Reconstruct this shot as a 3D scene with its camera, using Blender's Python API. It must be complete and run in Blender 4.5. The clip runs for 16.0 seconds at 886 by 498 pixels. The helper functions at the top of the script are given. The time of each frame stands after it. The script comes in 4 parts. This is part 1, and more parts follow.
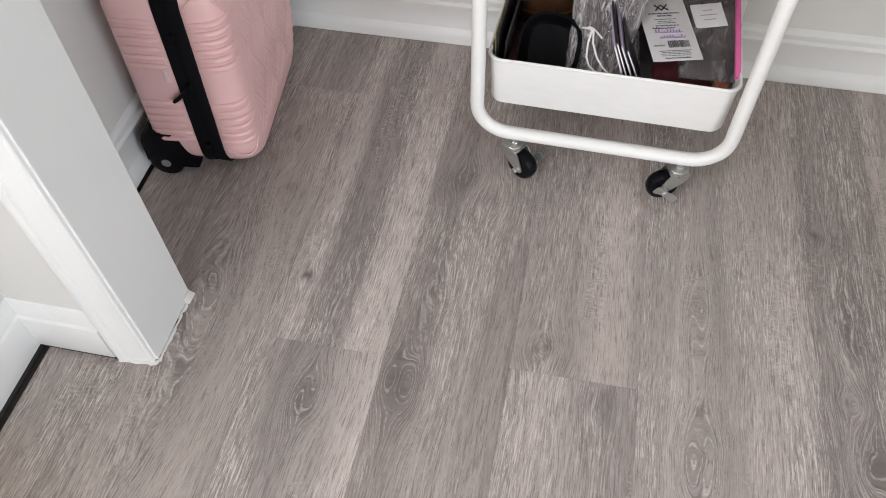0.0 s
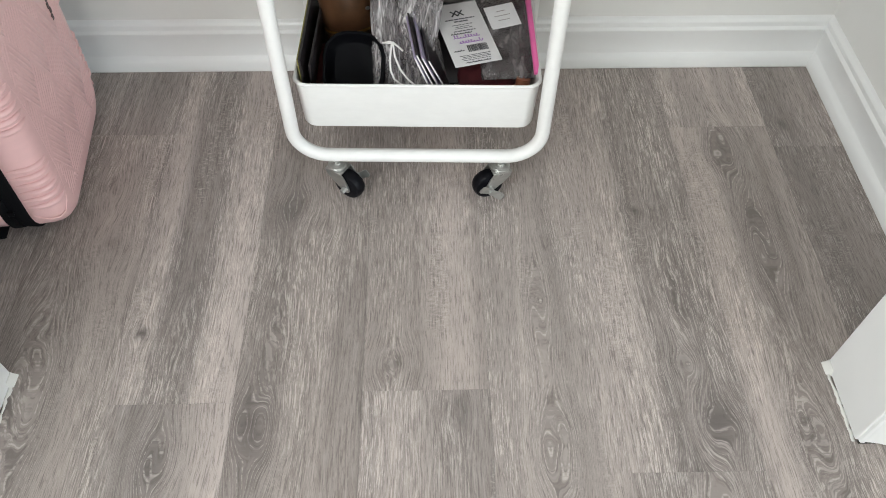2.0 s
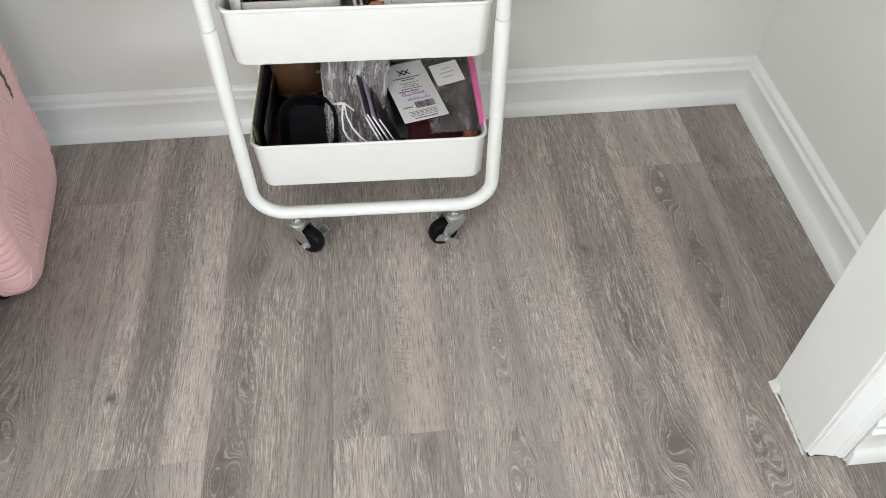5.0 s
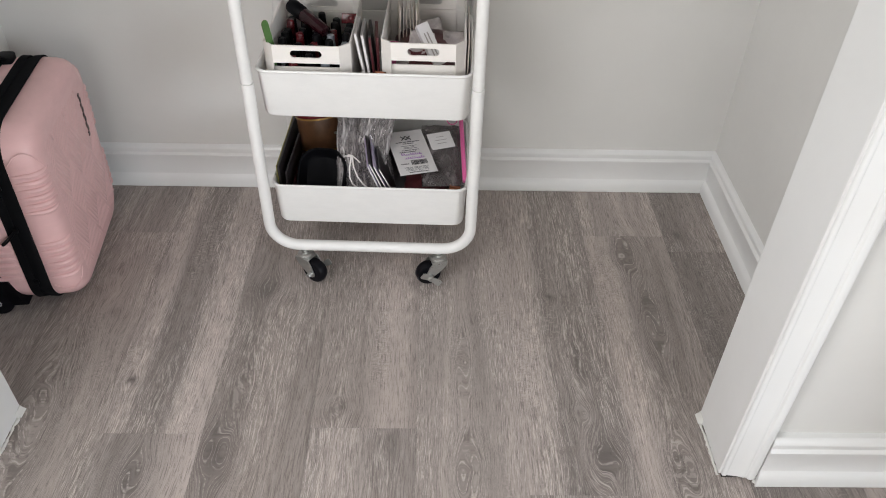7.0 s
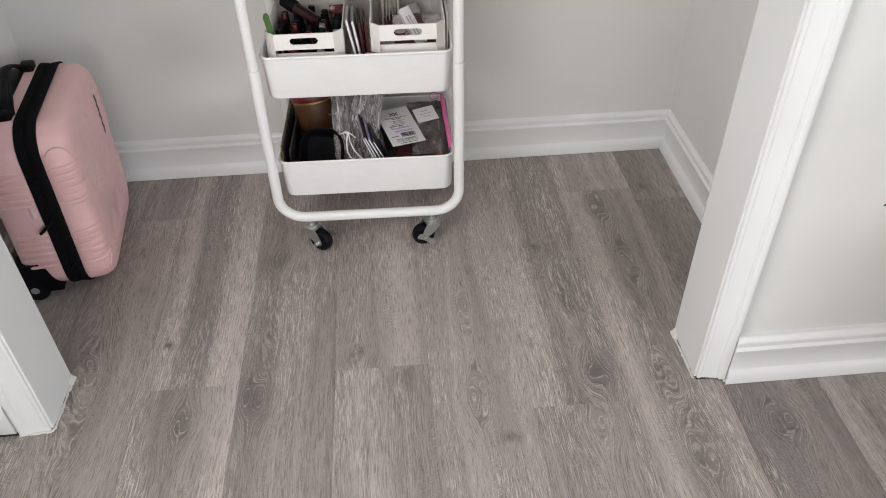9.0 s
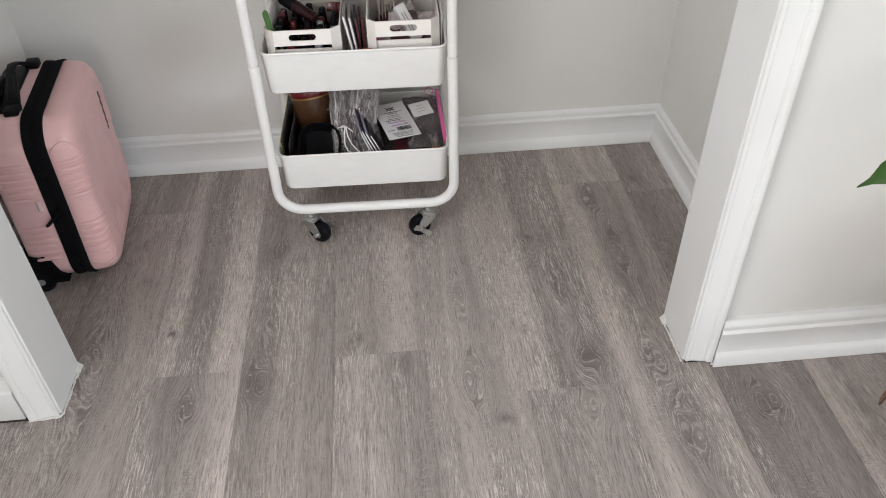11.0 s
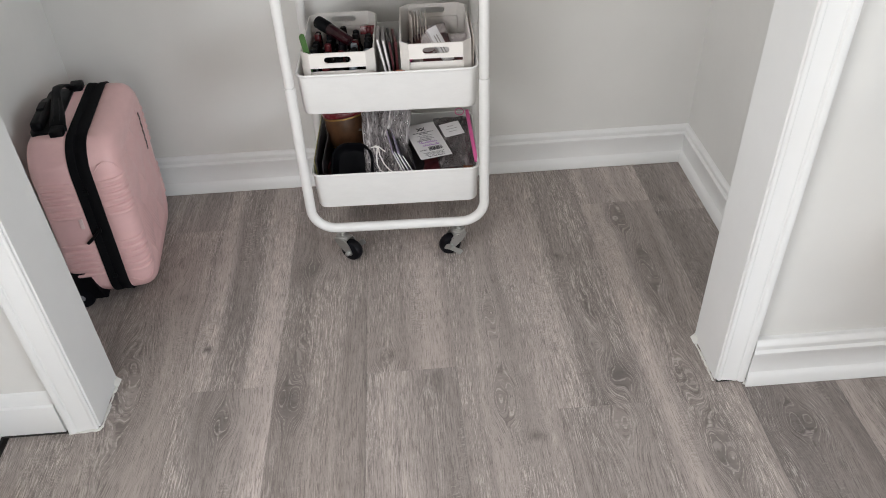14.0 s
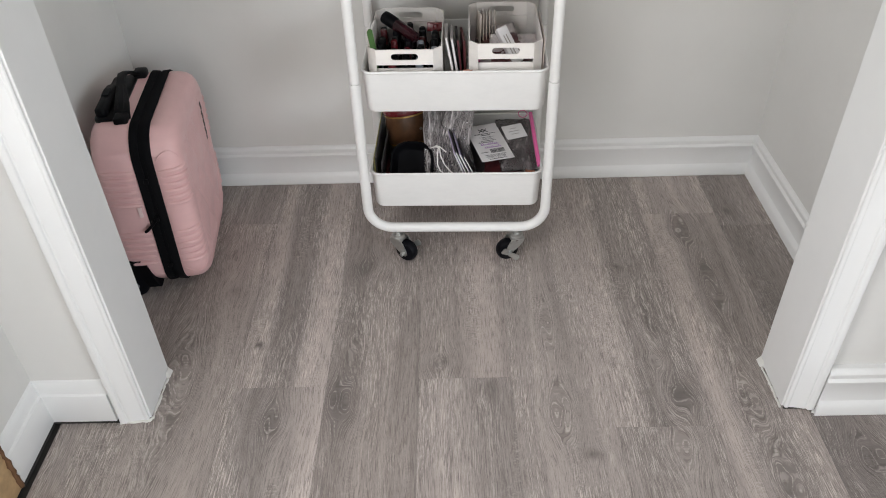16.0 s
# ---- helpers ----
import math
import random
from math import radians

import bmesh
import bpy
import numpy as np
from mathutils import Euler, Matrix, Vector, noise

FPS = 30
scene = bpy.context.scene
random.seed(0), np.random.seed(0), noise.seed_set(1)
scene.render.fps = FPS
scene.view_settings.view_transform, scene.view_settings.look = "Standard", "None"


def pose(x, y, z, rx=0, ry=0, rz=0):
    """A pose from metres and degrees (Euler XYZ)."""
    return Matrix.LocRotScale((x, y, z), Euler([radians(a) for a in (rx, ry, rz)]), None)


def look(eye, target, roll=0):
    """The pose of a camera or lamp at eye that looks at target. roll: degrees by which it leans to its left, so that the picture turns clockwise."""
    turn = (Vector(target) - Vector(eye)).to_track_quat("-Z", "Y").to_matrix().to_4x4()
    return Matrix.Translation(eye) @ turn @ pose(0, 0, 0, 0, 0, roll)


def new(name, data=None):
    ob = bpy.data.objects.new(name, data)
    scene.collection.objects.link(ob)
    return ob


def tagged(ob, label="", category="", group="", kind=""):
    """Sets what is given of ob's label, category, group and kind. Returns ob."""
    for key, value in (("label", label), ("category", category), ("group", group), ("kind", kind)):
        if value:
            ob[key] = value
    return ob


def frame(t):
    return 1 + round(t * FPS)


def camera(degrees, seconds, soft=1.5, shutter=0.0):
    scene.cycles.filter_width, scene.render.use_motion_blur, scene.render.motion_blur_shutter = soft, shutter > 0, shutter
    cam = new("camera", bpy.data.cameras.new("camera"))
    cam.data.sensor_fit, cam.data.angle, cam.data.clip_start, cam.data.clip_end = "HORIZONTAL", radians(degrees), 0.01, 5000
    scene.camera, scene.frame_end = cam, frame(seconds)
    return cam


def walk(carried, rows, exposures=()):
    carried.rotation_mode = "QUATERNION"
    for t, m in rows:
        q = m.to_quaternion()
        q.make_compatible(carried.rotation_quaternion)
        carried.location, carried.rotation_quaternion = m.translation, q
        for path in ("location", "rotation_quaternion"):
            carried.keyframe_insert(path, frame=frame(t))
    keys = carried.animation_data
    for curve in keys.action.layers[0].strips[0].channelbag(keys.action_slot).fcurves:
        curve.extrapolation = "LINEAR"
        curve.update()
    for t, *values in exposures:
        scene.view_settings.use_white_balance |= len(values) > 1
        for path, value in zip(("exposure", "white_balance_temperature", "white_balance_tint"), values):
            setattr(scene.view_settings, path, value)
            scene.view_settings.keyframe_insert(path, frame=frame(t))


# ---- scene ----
cam = camera(60.4, 16.0, soft=1.0)
PATH = [
    (0, (0.22, 0.411, 1.038), (-0.045, 1.578, -0.564), -1.6),
    (0.5, (0.242, 0.422, 1.041), (0.018, 1.597, -0.562), -2.7),
    (1, (0.272, 0.428, 1.04), (0.142, 1.63, -0.554), -2.5),
    (1.5, (0.289, 0.443, 1.048), (0.272, 1.644, -0.551), -0.7),
    (2, (0.297, 0.44, 1.048), (0.332, 1.646, -0.547), 0.6),
    (2.5, (0.291, 0.442, 1.052), (0.363, 1.648, -0.542), 1.3),
    (3, (0.291, 0.436, 1.049), (0.391, 1.635, -0.549), 2.3),
    (3.5, (0.293, 0.429, 1.056), (0.397, 1.626, -0.543), 1.8),
    (4, (0.303, 0.427, 1.054), (0.426, 1.63, -0.539), 0.9),
    (4.5, (0.309, 0.423, 1.071), (0.438, 1.668, -0.488), 0.6),
    (5, (0.308, 0.407, 1.087), (0.437, 1.705, -0.429), 0.2),
    (7.3, (0.415, 0.079, 1.174), (0.427, 1.61, -0.113), 1.5),
    (7.5, (0.418, 0.055, 1.194), (0.391, 1.576, -0.104), 0.3),
    (8, (0.395, 0.011, 1.211), (0.342, 1.575, -0.034), -6.1),
    (8.2, (0.37, 0.012, 1.226), (0.357, 1.586, -0.009), -6.2),
    (8.5, (0.359, -0.021, 1.225), (0.405, 1.551, -0.011), -5.2),
    (9, (0.341, -0.083, 1.189), (0.455, 1.443, -0.098), -1.2),
    (9.5, (0.338, -0.108, 1.2), (0.453, 1.403, -0.104), -1.4),
    (12, (0.339, -0.145, 1.2), (0.465, 1.395, -0.07), -1.3),
    (12.5, (0.33, -0.148, 1.203), (0.439, 1.395, -0.065), -1.1),
    (13, (0.324, -0.149, 1.203), (0.427, 1.397, -0.063), -1.2),
    (13.5, (0.322, -0.153, 1.211), (0.403, 1.399, -0.047), -2.1),
    (14, (0.319, -0.152, 1.21), (0.386, 1.414, -0.033), -2.5),
    (14.5, (0.319, -0.149, 1.214), (0.367, 1.429, -0.014), -2.6),
    (15, (0.295, -0.136, 1.212), (0.337, 1.443, -0.014), -2.1),
    (15.5, (0.285, -0.11, 1.198), (0.295, 1.454, -0.049), -2.3),
    (16, (0.268, -0.105, 1.203), (0.243, 1.455, -0.047), -1.8),
]
walk(cam, [(t, look(eye, target, roll)) for t, eye, target, roll in PATH], [(0, 0.16, 6500, 11), (1.0, 0.25, 6650, 12), (2.0, 0.28, 6400, 5), (4.0, 0.29, 6400, 5), (5.2, 0.21, 6450, 6), (7.3, -0.06, 6550, 10.5), (16, -0.12, 6500, 10)])

# ---- light ----
world = bpy.data.worlds.new("world")
scene.world = world
world.use_nodes = True
wn = world.node_tree.nodes
sky = wn.new("ShaderNodeTexSky")
sky.sky_type, sky.sun_disc = "NISHITA", False
sky.sun_elevation, sky.sun_rotation = radians(40), radians(160)
wn["Background"].inputs[1].default_value = 0.1
world.node_tree.links.new(sky.outputs[0], wn["Background"].inputs[0])


def area_lamp(name, m, w, h, power, color):
    d = bpy.data.lights.new(name, "AREA")
    d.shape, d.size, d.size_y, d.energy, d.color = "RECTANGLE", w, h, power, color
    ob = new(name, d)
    ob.matrix_world = m
    return ob


# unseen lamps: daylight assumed behind the camera; side and opposite ones added as fill
area_lamp("window_daylight", look((0.55, -4.62, 1.35), (0.45, 1.0, 0.8)), 2.1, 1.7, 52, (1.0, 0.985, 0.965))
area_lamp("side_fill_lamp", look((-0.75, -0.22, 1.35), (1.0, 1.0, 0.3)), 0.75, 1.4, 32, (0.985, 0.98, 0.975))
area_lamp("opposite_fill_lamp", look((3.52, -2.0, 1.35), (-0.3, 1.4, 0.6)), 1.5, 1.4, 82, (0.86, 0.93, 1.0))


# ---- materials ----
class Nodes:
    """Short calls for a node material."""

    def __init__(self, name, rough=0.5, color=(0.8, 0.8, 0.8), metal=0.0):
        self.mat = bpy.data.materials.new(name)
        self.mat.use_nodes = True
        self.tree = self.mat.node_tree
        self.bsdf = self.tree.nodes["Principled BSDF"]
        self.bsdf.inputs["Roughness"].default_value = rough
        self.bsdf.inputs["Base Color"].default_value = (*color, 1)
        self.bsdf.inputs["Metallic"].default_value = metal

    def put(self, value, socket):
        if isinstance(value, bpy.types.NodeSocket):
            self.tree.links.new(value, socket)
        elif value is not None:
            socket.default_value = value

    def math(self, op, a, b=None, c=None, clamp=False):
        n = self.tree.nodes.new("ShaderNodeMath")
        n.operation, n.use_clamp = op, clamp
        for i, v in enumerate((a, b, c)):
            self.put(v, n.inputs[i])
        return n.outputs[0]

    def noise(self, vec, scale, detail=3.0, rough=0.55, distort=0.0):
        n = self.tree.nodes.new("ShaderNodeTexNoise")
        self.put(vec, n.inputs["Vector"])
        n.inputs["Scale"].default_value = scale
        n.inputs["Detail"].default_value = detail
        n.inputs["Roughness"].default_value = rough
        n.inputs["Distortion"].default_value = distort
        return n.outputs[0]

    def coords(self, which="Object"):
        return self.tree.nodes.new("ShaderNodeTexCoord").outputs[which]

    def place(self):
        return self.tree.nodes.new("ShaderNodeNewGeometry").outputs["Position"]

    def scaled(self, vec, s, loc=(0, 0, 0)):
        n = self.tree.nodes.new("ShaderNodeMapping")
        self.put(vec, n.inputs["Vector"])
        n.inputs["Scale"].default_value = s
        n.inputs["Location"].default_value = loc
        return n.outputs[0]

    def ramp(self, fac, lo, hi, a=0.0, b=1.0):
        n = self.tree.nodes.new("ShaderNodeMapRange")
        self.put(fac, n.inputs[0])
        for i, v in enumerate((lo, hi, a, b)):
            self.put(v, n.inputs[i + 1])
        return n.outputs[0]

    def mix(self, fac, a, b, blend="MIX"):
        n = self.tree.nodes.new("ShaderNodeMix")
        n.data_type, n.blend_type = "RGBA", blend
        self.put(fac, n.inputs[0])
        for sock, v in ((n.inputs[6], a), (n.inputs[7], b)):
            self.put(v if isinstance(v, bpy.types.NodeSocket) else (*v, 1), sock)
        return n.outputs[2]

    def bump(self, height, strength, distance=0.001):
        n = self.tree.nodes.new("ShaderNodeBump")
        n.inputs["Strength"].default_value = strength
        n.inputs["Distance"].default_value = distance
        self.put(height, n.inputs["Height"])
        self.put(n.outputs[0], self.bsdf.inputs["Normal"])

    def set(self, name, v):
        self.put(v, self.bsdf.inputs[name])


def painted(name, color, rough, grain=900, lump=60, strength=0.15, dirt=0.06):
    """Paint with a fine roller texture and faint smudges."""
    n = Nodes(name, rough, color)
    p = n.place()
    big = n.noise(p, 5.0, 4)
    mid = n.noise(p, lump, 3)
    dark = tuple(c * (1 - dirt) for c in color)
    n.set("Base Color", n.mix(n.ramp(big, 0.35, 0.7), color, dark))
    n.set("Roughness", n.ramp(mid, 0.3, 0.7, rough - 0.06, rough + 0.08))
    n.bump(n.math("ADD", n.noise(p, grain, 2), n.math("MULTIPLY", mid, 1.5)), strength, 0.0006)
    return n.mat


def moulded(name, color, rough, strength=0.1, scuffs=0.1, metal=0.0, scale=1400, spec=0.5):
    """Moulded plastic, lacquer or metal with faint scuffs."""
    n = Nodes(name, rough, color, metal)
    n.set("Specular IOR Level", spec)
    p = n.coords()
    s = n.noise(n.scaled(p, (30, 30, 90)), 1.0, 5, 0.7)
    b = n.noise(p, 9.0, 3)
    n.set("Base Color", n.mix(n.ramp(n.math("ADD", s, b), 0.9, 1.25), color, tuple(c * (1 - scuffs) for c in color)))
    n.set("Roughness", n.ramp(s, 0.3, 0.75, rough - 0.05, rough + 0.12))
    n.bump(n.noise(p, scale, 2), strength, 0.0004)
    return n.mat


def film(name, color, alpha, rough=0.18, wrinkle=55, glint=(0.9, 0.9, 0.9)):
    """Clear or smoky plastic film, wrinkled; partly see-through."""
    n = Nodes(name, rough, color)
    p = n.coords()
    w = n.noise(n.scaled(p, wrinkle if isinstance(wrinkle, tuple) else (wrinkle,) * 3), 1.0, 4, 0.6, 0.8)
    # highlights on the wrinkles are mixed into the base colour
    n.set("Base Color", n.mix(n.ramp(w, 0.52, 0.72), color, glint))
    n.set("Alpha", n.ramp(w, 0.35, 0.72, alpha * 0.55, min(1.0, alpha * 1.45)))
    n.bump(w, 0.8, 0.006)
    return n.mat


# mid-tone for the unseen room walls, chosen to cut the light they bounce
ROOMWALL = painted("unseen_wall_paint", (0.45, 0.435, 0.41), 0.62, dirt=0.04)
WALL = painted("wall_paint", (0.70, 0.69, 0.665), 0.62, dirt=0.04)
TRIM = painted("trim_paint", (0.78, 0.78, 0.77), 0.34, 500, 40, 0.05, 0.03)
CEILING = painted("ceiling_paint", (0.8, 0.8, 0.79), 0.8)
CAULK = painted("dried_caulk", (0.72, 0.71, 0.67), 0.6, 300, 90, 0.5, 0.25)
GAP = moulded("shadow_gap_subfloor", (0.03, 0.027, 0.025), 0.9)
CART = moulded("white_powder_coat", (0.77, 0.76, 0.742), 0.36, 0.12, 0.04)
BIN = moulded("white_bin_plastic", (0.80, 0.76, 0.72), 0.42, 0.1, 0.06)
RUBBER = moulded("black_rubber", (0.004, 0.004, 0.006), 0.42, 0.2, 0.3, spec=0.14)
ZINC = moulded("zinc_plated_steel", (0.50, 0.50, 0.48), 0.30, 0.1, 0.25, 0.85)
HUB = moulded("grey_hub_plastic", (0.24, 0.24, 0.25), 0.35)
PINK = moulded("pink_shell_plastic", (0.77, 0.485, 0.478), 0.33, 0.12, 0.05)
LOGO = moulded("dull_brown_print", (0.10, 0.065, 0.060), 0.5)
PALEPINK = moulded("pale_pink_tab", (0.80, 0.62, 0.6), 0.4)
BLACK = moulded("black_plastic", (0.003, 0.003, 0.004), 0.42, 0.15, 0.2, spec=0.12)


def zip_tape():
    n = Nodes("black_zip_tape", 0.85, (0.004, 0.004, 0.005))
    n.set("Specular IOR Level", 0.12)
    p = n.coords()
    n.bump(n.noise(n.scaled(p, (900, 300, 300)), 1.0, 2), 0.6, 0.0008)
    return n.mat


ZIP = zip_tape()


SEAM = 0.1925
# eyes, knots and cathedrals in the print: x, y, half width, half length, how strongly the grain bends, darkness of the heart
EYES = [(-0.164, 1.074, 0.020, 0.022, 0.72, 1.00), (-0.105, 1.070, 0.024, 0.083, 0.74, 0.00), (0.030, 0.905, 0.040, 0.079, 1.28, 0.75), (0.048, 1.060, 0.033, 0.099, 0.74, 0.00),
        (-0.102, 0.860, 0.035, 0.066, 1.22, 0.35), (0.235, 1.010, 0.037, 0.040, 0.72, 0.60), (0.338, 0.930, 0.024, 0.037, 0.64, 0.45), (0.055, 1.330, 0.040, 0.055, 1.15, 0.40),
        (0.112, 1.300, 0.033, 0.044, 0.74, 0.20), (0.664, 1.308, 0.022, 0.018, 0.72, 0.85), (0.706, 1.310, 0.020, 0.046, 0.74, 0.00), (0.726, 0.902, 0.040, 0.055, 1.28, 0.75),
        (0.686, 0.992, 0.024, 0.046, 1.15, 0.45), (0.702, 1.130, 0.026, 0.110, 0.74, 0.25), (0.692, 0.785, 0.035, 0.066, 1.22, 0.00), (0.857, 1.470, 0.037, 0.083, 1.28, 0.35),
        (0.995, 1.530, 0.022, 0.022, 0.64, 0.60), (0.880, 1.235, 0.031, 0.121, 1.22, 0.25), (0.857, 0.880, 0.037, 0.105, 1.35, 0.20), (0.854, 0.906, 0.010, 0.014, 0.40, 0.90),
        (0.871, 0.700, 0.037, 0.083, 1.28, 0.30), (0.474, 1.105, 0.029, 0.116, 1.15, 0.15), (0.478, 0.870, 0.033, 0.094, 1.28, 0.20), (0.524, 0.774, 0.026, 0.020, 0.64, 0.85),
        (-0.250, 1.245, 0.037, 0.055, 0.74, 0.35), (-0.318, 0.960, 0.062, 0.231, 1.22, 0.00), (-0.275, 1.386, 0.035, 0.077, 0.74, 0.20), (1.040, 0.750, 0.046, 0.066, 1.28, 0.40)]

# strips of lighter and darker wood in the print: x from, to, y from, to, lighter or darker by
STRIPS = [(-0.1925, -0.142, 0.949, 1.8, 0.15), (-0.142, -0.072, 0.949, 1.8, -0.12), (-0.072, 0.0, 0.949, 1.8, 0.33),
          (-0.145, -0.09, 0.0, 0.949, -0.16), (-0.05, 0.0, 0.0, 0.949, 0.26), (0.0, 0.06, 0.3, 1.8, -0.16),
          (0.165, 0.1925, 0.3, 1.8, -0.05), (0.29, 0.375, 0.965, 1.8, 0.18), (0.215, 0.285, 0.0, 0.965, 0.05), (0.30, 0.385, 0.0, 0.965, -0.2),
          (0.5775, 0.645, 0.831, 1.8, 0.14), (0.65, 0.725, 0.831, 1.8, -0.17), (0.77, 0.825, 0.3, 1.526, 0.17), (0.84, 0.9625, 0.3, 1.526, -0.12),
          (0.77, 0.9625, 1.526, 1.8, 0.2), (0.9625, 1.155, 0.25, 1.8, -0.14), (1.155, 1.205, -0.8, 0.9, 0.3)]


def vinyl_plank():
    """Grey-brown oak print: grain lines that part round knots, limed pores, lighter and darker boards."""
    n = Nodes("grey_oak_vinyl", 0.42)
    nodes = n.tree.nodes
    info = nodes.new("ShaderNodeObjectInfo")
    p = n.place()
    sep = nodes.new("ShaderNodeSeparateXYZ")
    n.put(p, sep.inputs[0])
    x, y = sep.outputs[0], sep.outputs[1]
    rnd = n.math("MULTIPLY", info.outputs["Random"], 37.0)

    def joined(a, b, c):
        comb = nodes.new("ShaderNodeCombineXYZ")
        for i, v in enumerate((a, b, c)):
            n.put(v, comb.inputs[i])
        return comb.outputs[0]

    def centred(vec, s, detail, rough, gain):
        return n.math("MULTIPLY", n.math("SUBTRACT", n.noise(n.scaled(vec, s), 1.0, detail, rough), 0.5), gain)

    v = joined(x, y, rnd)
    # a ragged copy of the plan, so that no eye is a clean ellipse
    rx = n.math("ADD", x, centred(v, (17, 13, 1), 1.5, 0.4, 0.018))
    ry = n.math("ADD", y, centred(n.scaled(v, (1, 1, 1), (4.7, 2.3, 9.1)), (20, 9, 1), 1.5, 0.4, 0.055))
    push, eye, heart = None, None, None
    for kx, ky, w, length, bend, dark in EYES:
        row = math.floor(kx / SEAM)
        inside = n.math("LESS_THAN", n.math("ABSOLUTE", n.math("SUBTRACT", x, (row + 0.5) * SEAM)), SEAM / 2)
        u = n.math("SUBTRACT", rx, kx)
        du, dv = n.math("DIVIDE", u, w), n.math("DIVIDE", n.math("SUBTRACT", ry, ky), length)
        d2 = n.math("ADD", n.math("MULTIPLY", du, du), n.math("MULTIPLY", dv, dv))
        swell = n.math("MULTIPLY", n.math("EXPONENT", n.math("MULTIPLY", d2, -1.0)), inside)
        one = n.math("MULTIPLY", n.math("MULTIPLY", u, swell), bend)
        push = one if push is None else n.math("ADD", push, one)
        wide = n.math("MULTIPLY", n.math("MULTIPLY", n.math("EXPONENT", n.math("MULTIPLY", d2, -0.42)), inside), min(1.0, bend - 0.25))
        eye = wide if eye is None else n.math("MAXIMUM", eye, wide)
        if dark:
            core = n.math("MULTIPLY", n.math("MULTIPLY", n.math("EXPONENT", n.math("MULTIPLY", d2, -3.2)), inside), dark)
            heart = core if heart is None else n.math("MAXIMUM", heart, core)
    # grain coordinate: its contours are the growth lines
    wave = centred(v, (5.0, 1.6, 1), 2, 0.5, 0.055)
    g = n.math("ADD", n.math("SUBTRACT", x, push), wave)
    g = n.math("ADD", g, centred(v, (60, 22, 1), 2, 0.5, 0.0022))
    flow = joined(g, y, rnd)
    # growth lines: strong round the eyes, faint elsewhere
    ring = n.math("ABSOLUTE", n.math("SUBTRACT", n.math("FRACT", n.math("MULTIPLY", g, 310.0)), 0.5))
    ring = n.ramp(ring, 0.35, 0.47)
    fine = n.noise(n.scaled(flow, (900, 170, 1)), 1.0, 2, 0.6)
    limed = n.ramp(n.noise(n.scaled(v, (14, 2.4, 1)), 1.0, 3, 0.55), 0.44, 0.62)
    ring = n.math("MULTIPLY", n.math("MULTIPLY", ring, n.ramp(fine, 0.40, 0.56, 0.10, 1.0)), n.math("MAXIMUM", n.math("MULTIPLY", eye, 0.72), n.math("MULTIPLY", limed, 0.14)))
    # pores: long fine strokes, and shorter finer ones
    pores = n.noise(n.scaled(flow, (520, 27, 1)), 1.0, 3.0, 0.62)
    short = n.noise(n.scaled(flow, (720, 75, 1)), 1.0, 2.0, 0.6)
    # flecks that lie across the grain in some boards
    fleck = n.noise(n.scaled(v, (130, 260, 1)), 1.0, 2.0, 0.6, 0.6)
    flecked = n.ramp(n.noise(n.scaled(v, (15, 3.2, 1), (7.1, 3.7, 0)), 1.0, 1), 0.56, 0.66)
    streak = n.noise(n.scaled(flow, (46, 0.9, 1)), 1.0, 3, 0.65)
    patch = n.noise(n.scaled(v, (6.0, 2.2, 1)), 1.0, 3, 0.6)
    # boards within the print: lighter and darker strips with their own edges
    wob = n.math("ADD", n.math("ADD", x, n.math("MULTIPLY", push, -0.35)), centred(v, (3, 5, 1), 2, 0.5, 0.018))
    tone = None
    for bx0, bx1, by0, by1, gain in STRIPS:
        row = math.floor((bx0 + bx1) / 2 / SEAM)
        seam0, seam1 = row * SEAM, row * SEAM + SEAM
        bx0, bx1 = (seam0 - 0.03 if bx0 - seam0 < 0.004 else bx0), (seam1 + 0.03 if seam1 - bx1 < 0.004 else bx1)
        half = (bx1 - bx0) / 2
        inx = n.ramp(n.math("ABSOLUTE", n.math("SUBTRACT", wob, bx0 + half)), half + 0.010, half - 0.008)
        iny = n.math("MULTIPLY", n.math("GREATER_THAN", y, by0), n.math("LESS_THAN", y, by1))
        inx = n.math("MULTIPLY", inx, n.math("MULTIPLY", n.math("GREATER_THAN", x, seam0), n.math("LESS_THAN", x, seam1)))
        step = n.math("MULTIPLY", n.math("MULTIPLY", inx, iny), gain * 0.92)
        tone = step if tone is None else n.math("ADD", tone, step)
    free = n.noise(n.scaled(flow, (17, 0.35, 1)), 1.0, 1, 0.5)
    tone = n.math("ADD", tone, n.ramp(free, 0.38, 0.62, -0.12, 0.10))
    tone = n.math("ADD", tone, n.math("MULTIPLY", eye, -0.17))
    level = n.math("ADD", n.math("ADD", n.ramp(streak, 0.28, 0.72, 0.36, 0.70), tone), n.ramp(patch, 0.45, 0.75, 0.0, -0.16), clamp=True)
    base = n.mix(n.ramp(level, 0.0, 0.5), (0.188, 0.170, 0.161), (0.348, 0.312, 0.294))
    base = n.mix(n.ramp(level, 0.5, 1.0), base, (0.52, 0.465, 0.438))
    dark_line = n.math("MAXIMUM", n.ramp(pores, 0.47, 0.36), n.math("MULTIPLY", n.ramp(short, 0.42, 0.30), 0.8))
    base = n.mix(n.math("MULTIPLY", dark_line, 0.60), base, (0.120, 0.104, 0.098))
    base = n.mix(n.math("MULTIPLY", n.math("MULTIPLY", n.ramp(fleck, 0.50, 0.38), flecked), 0.28), base, (0.15, 0.131, 0.122))
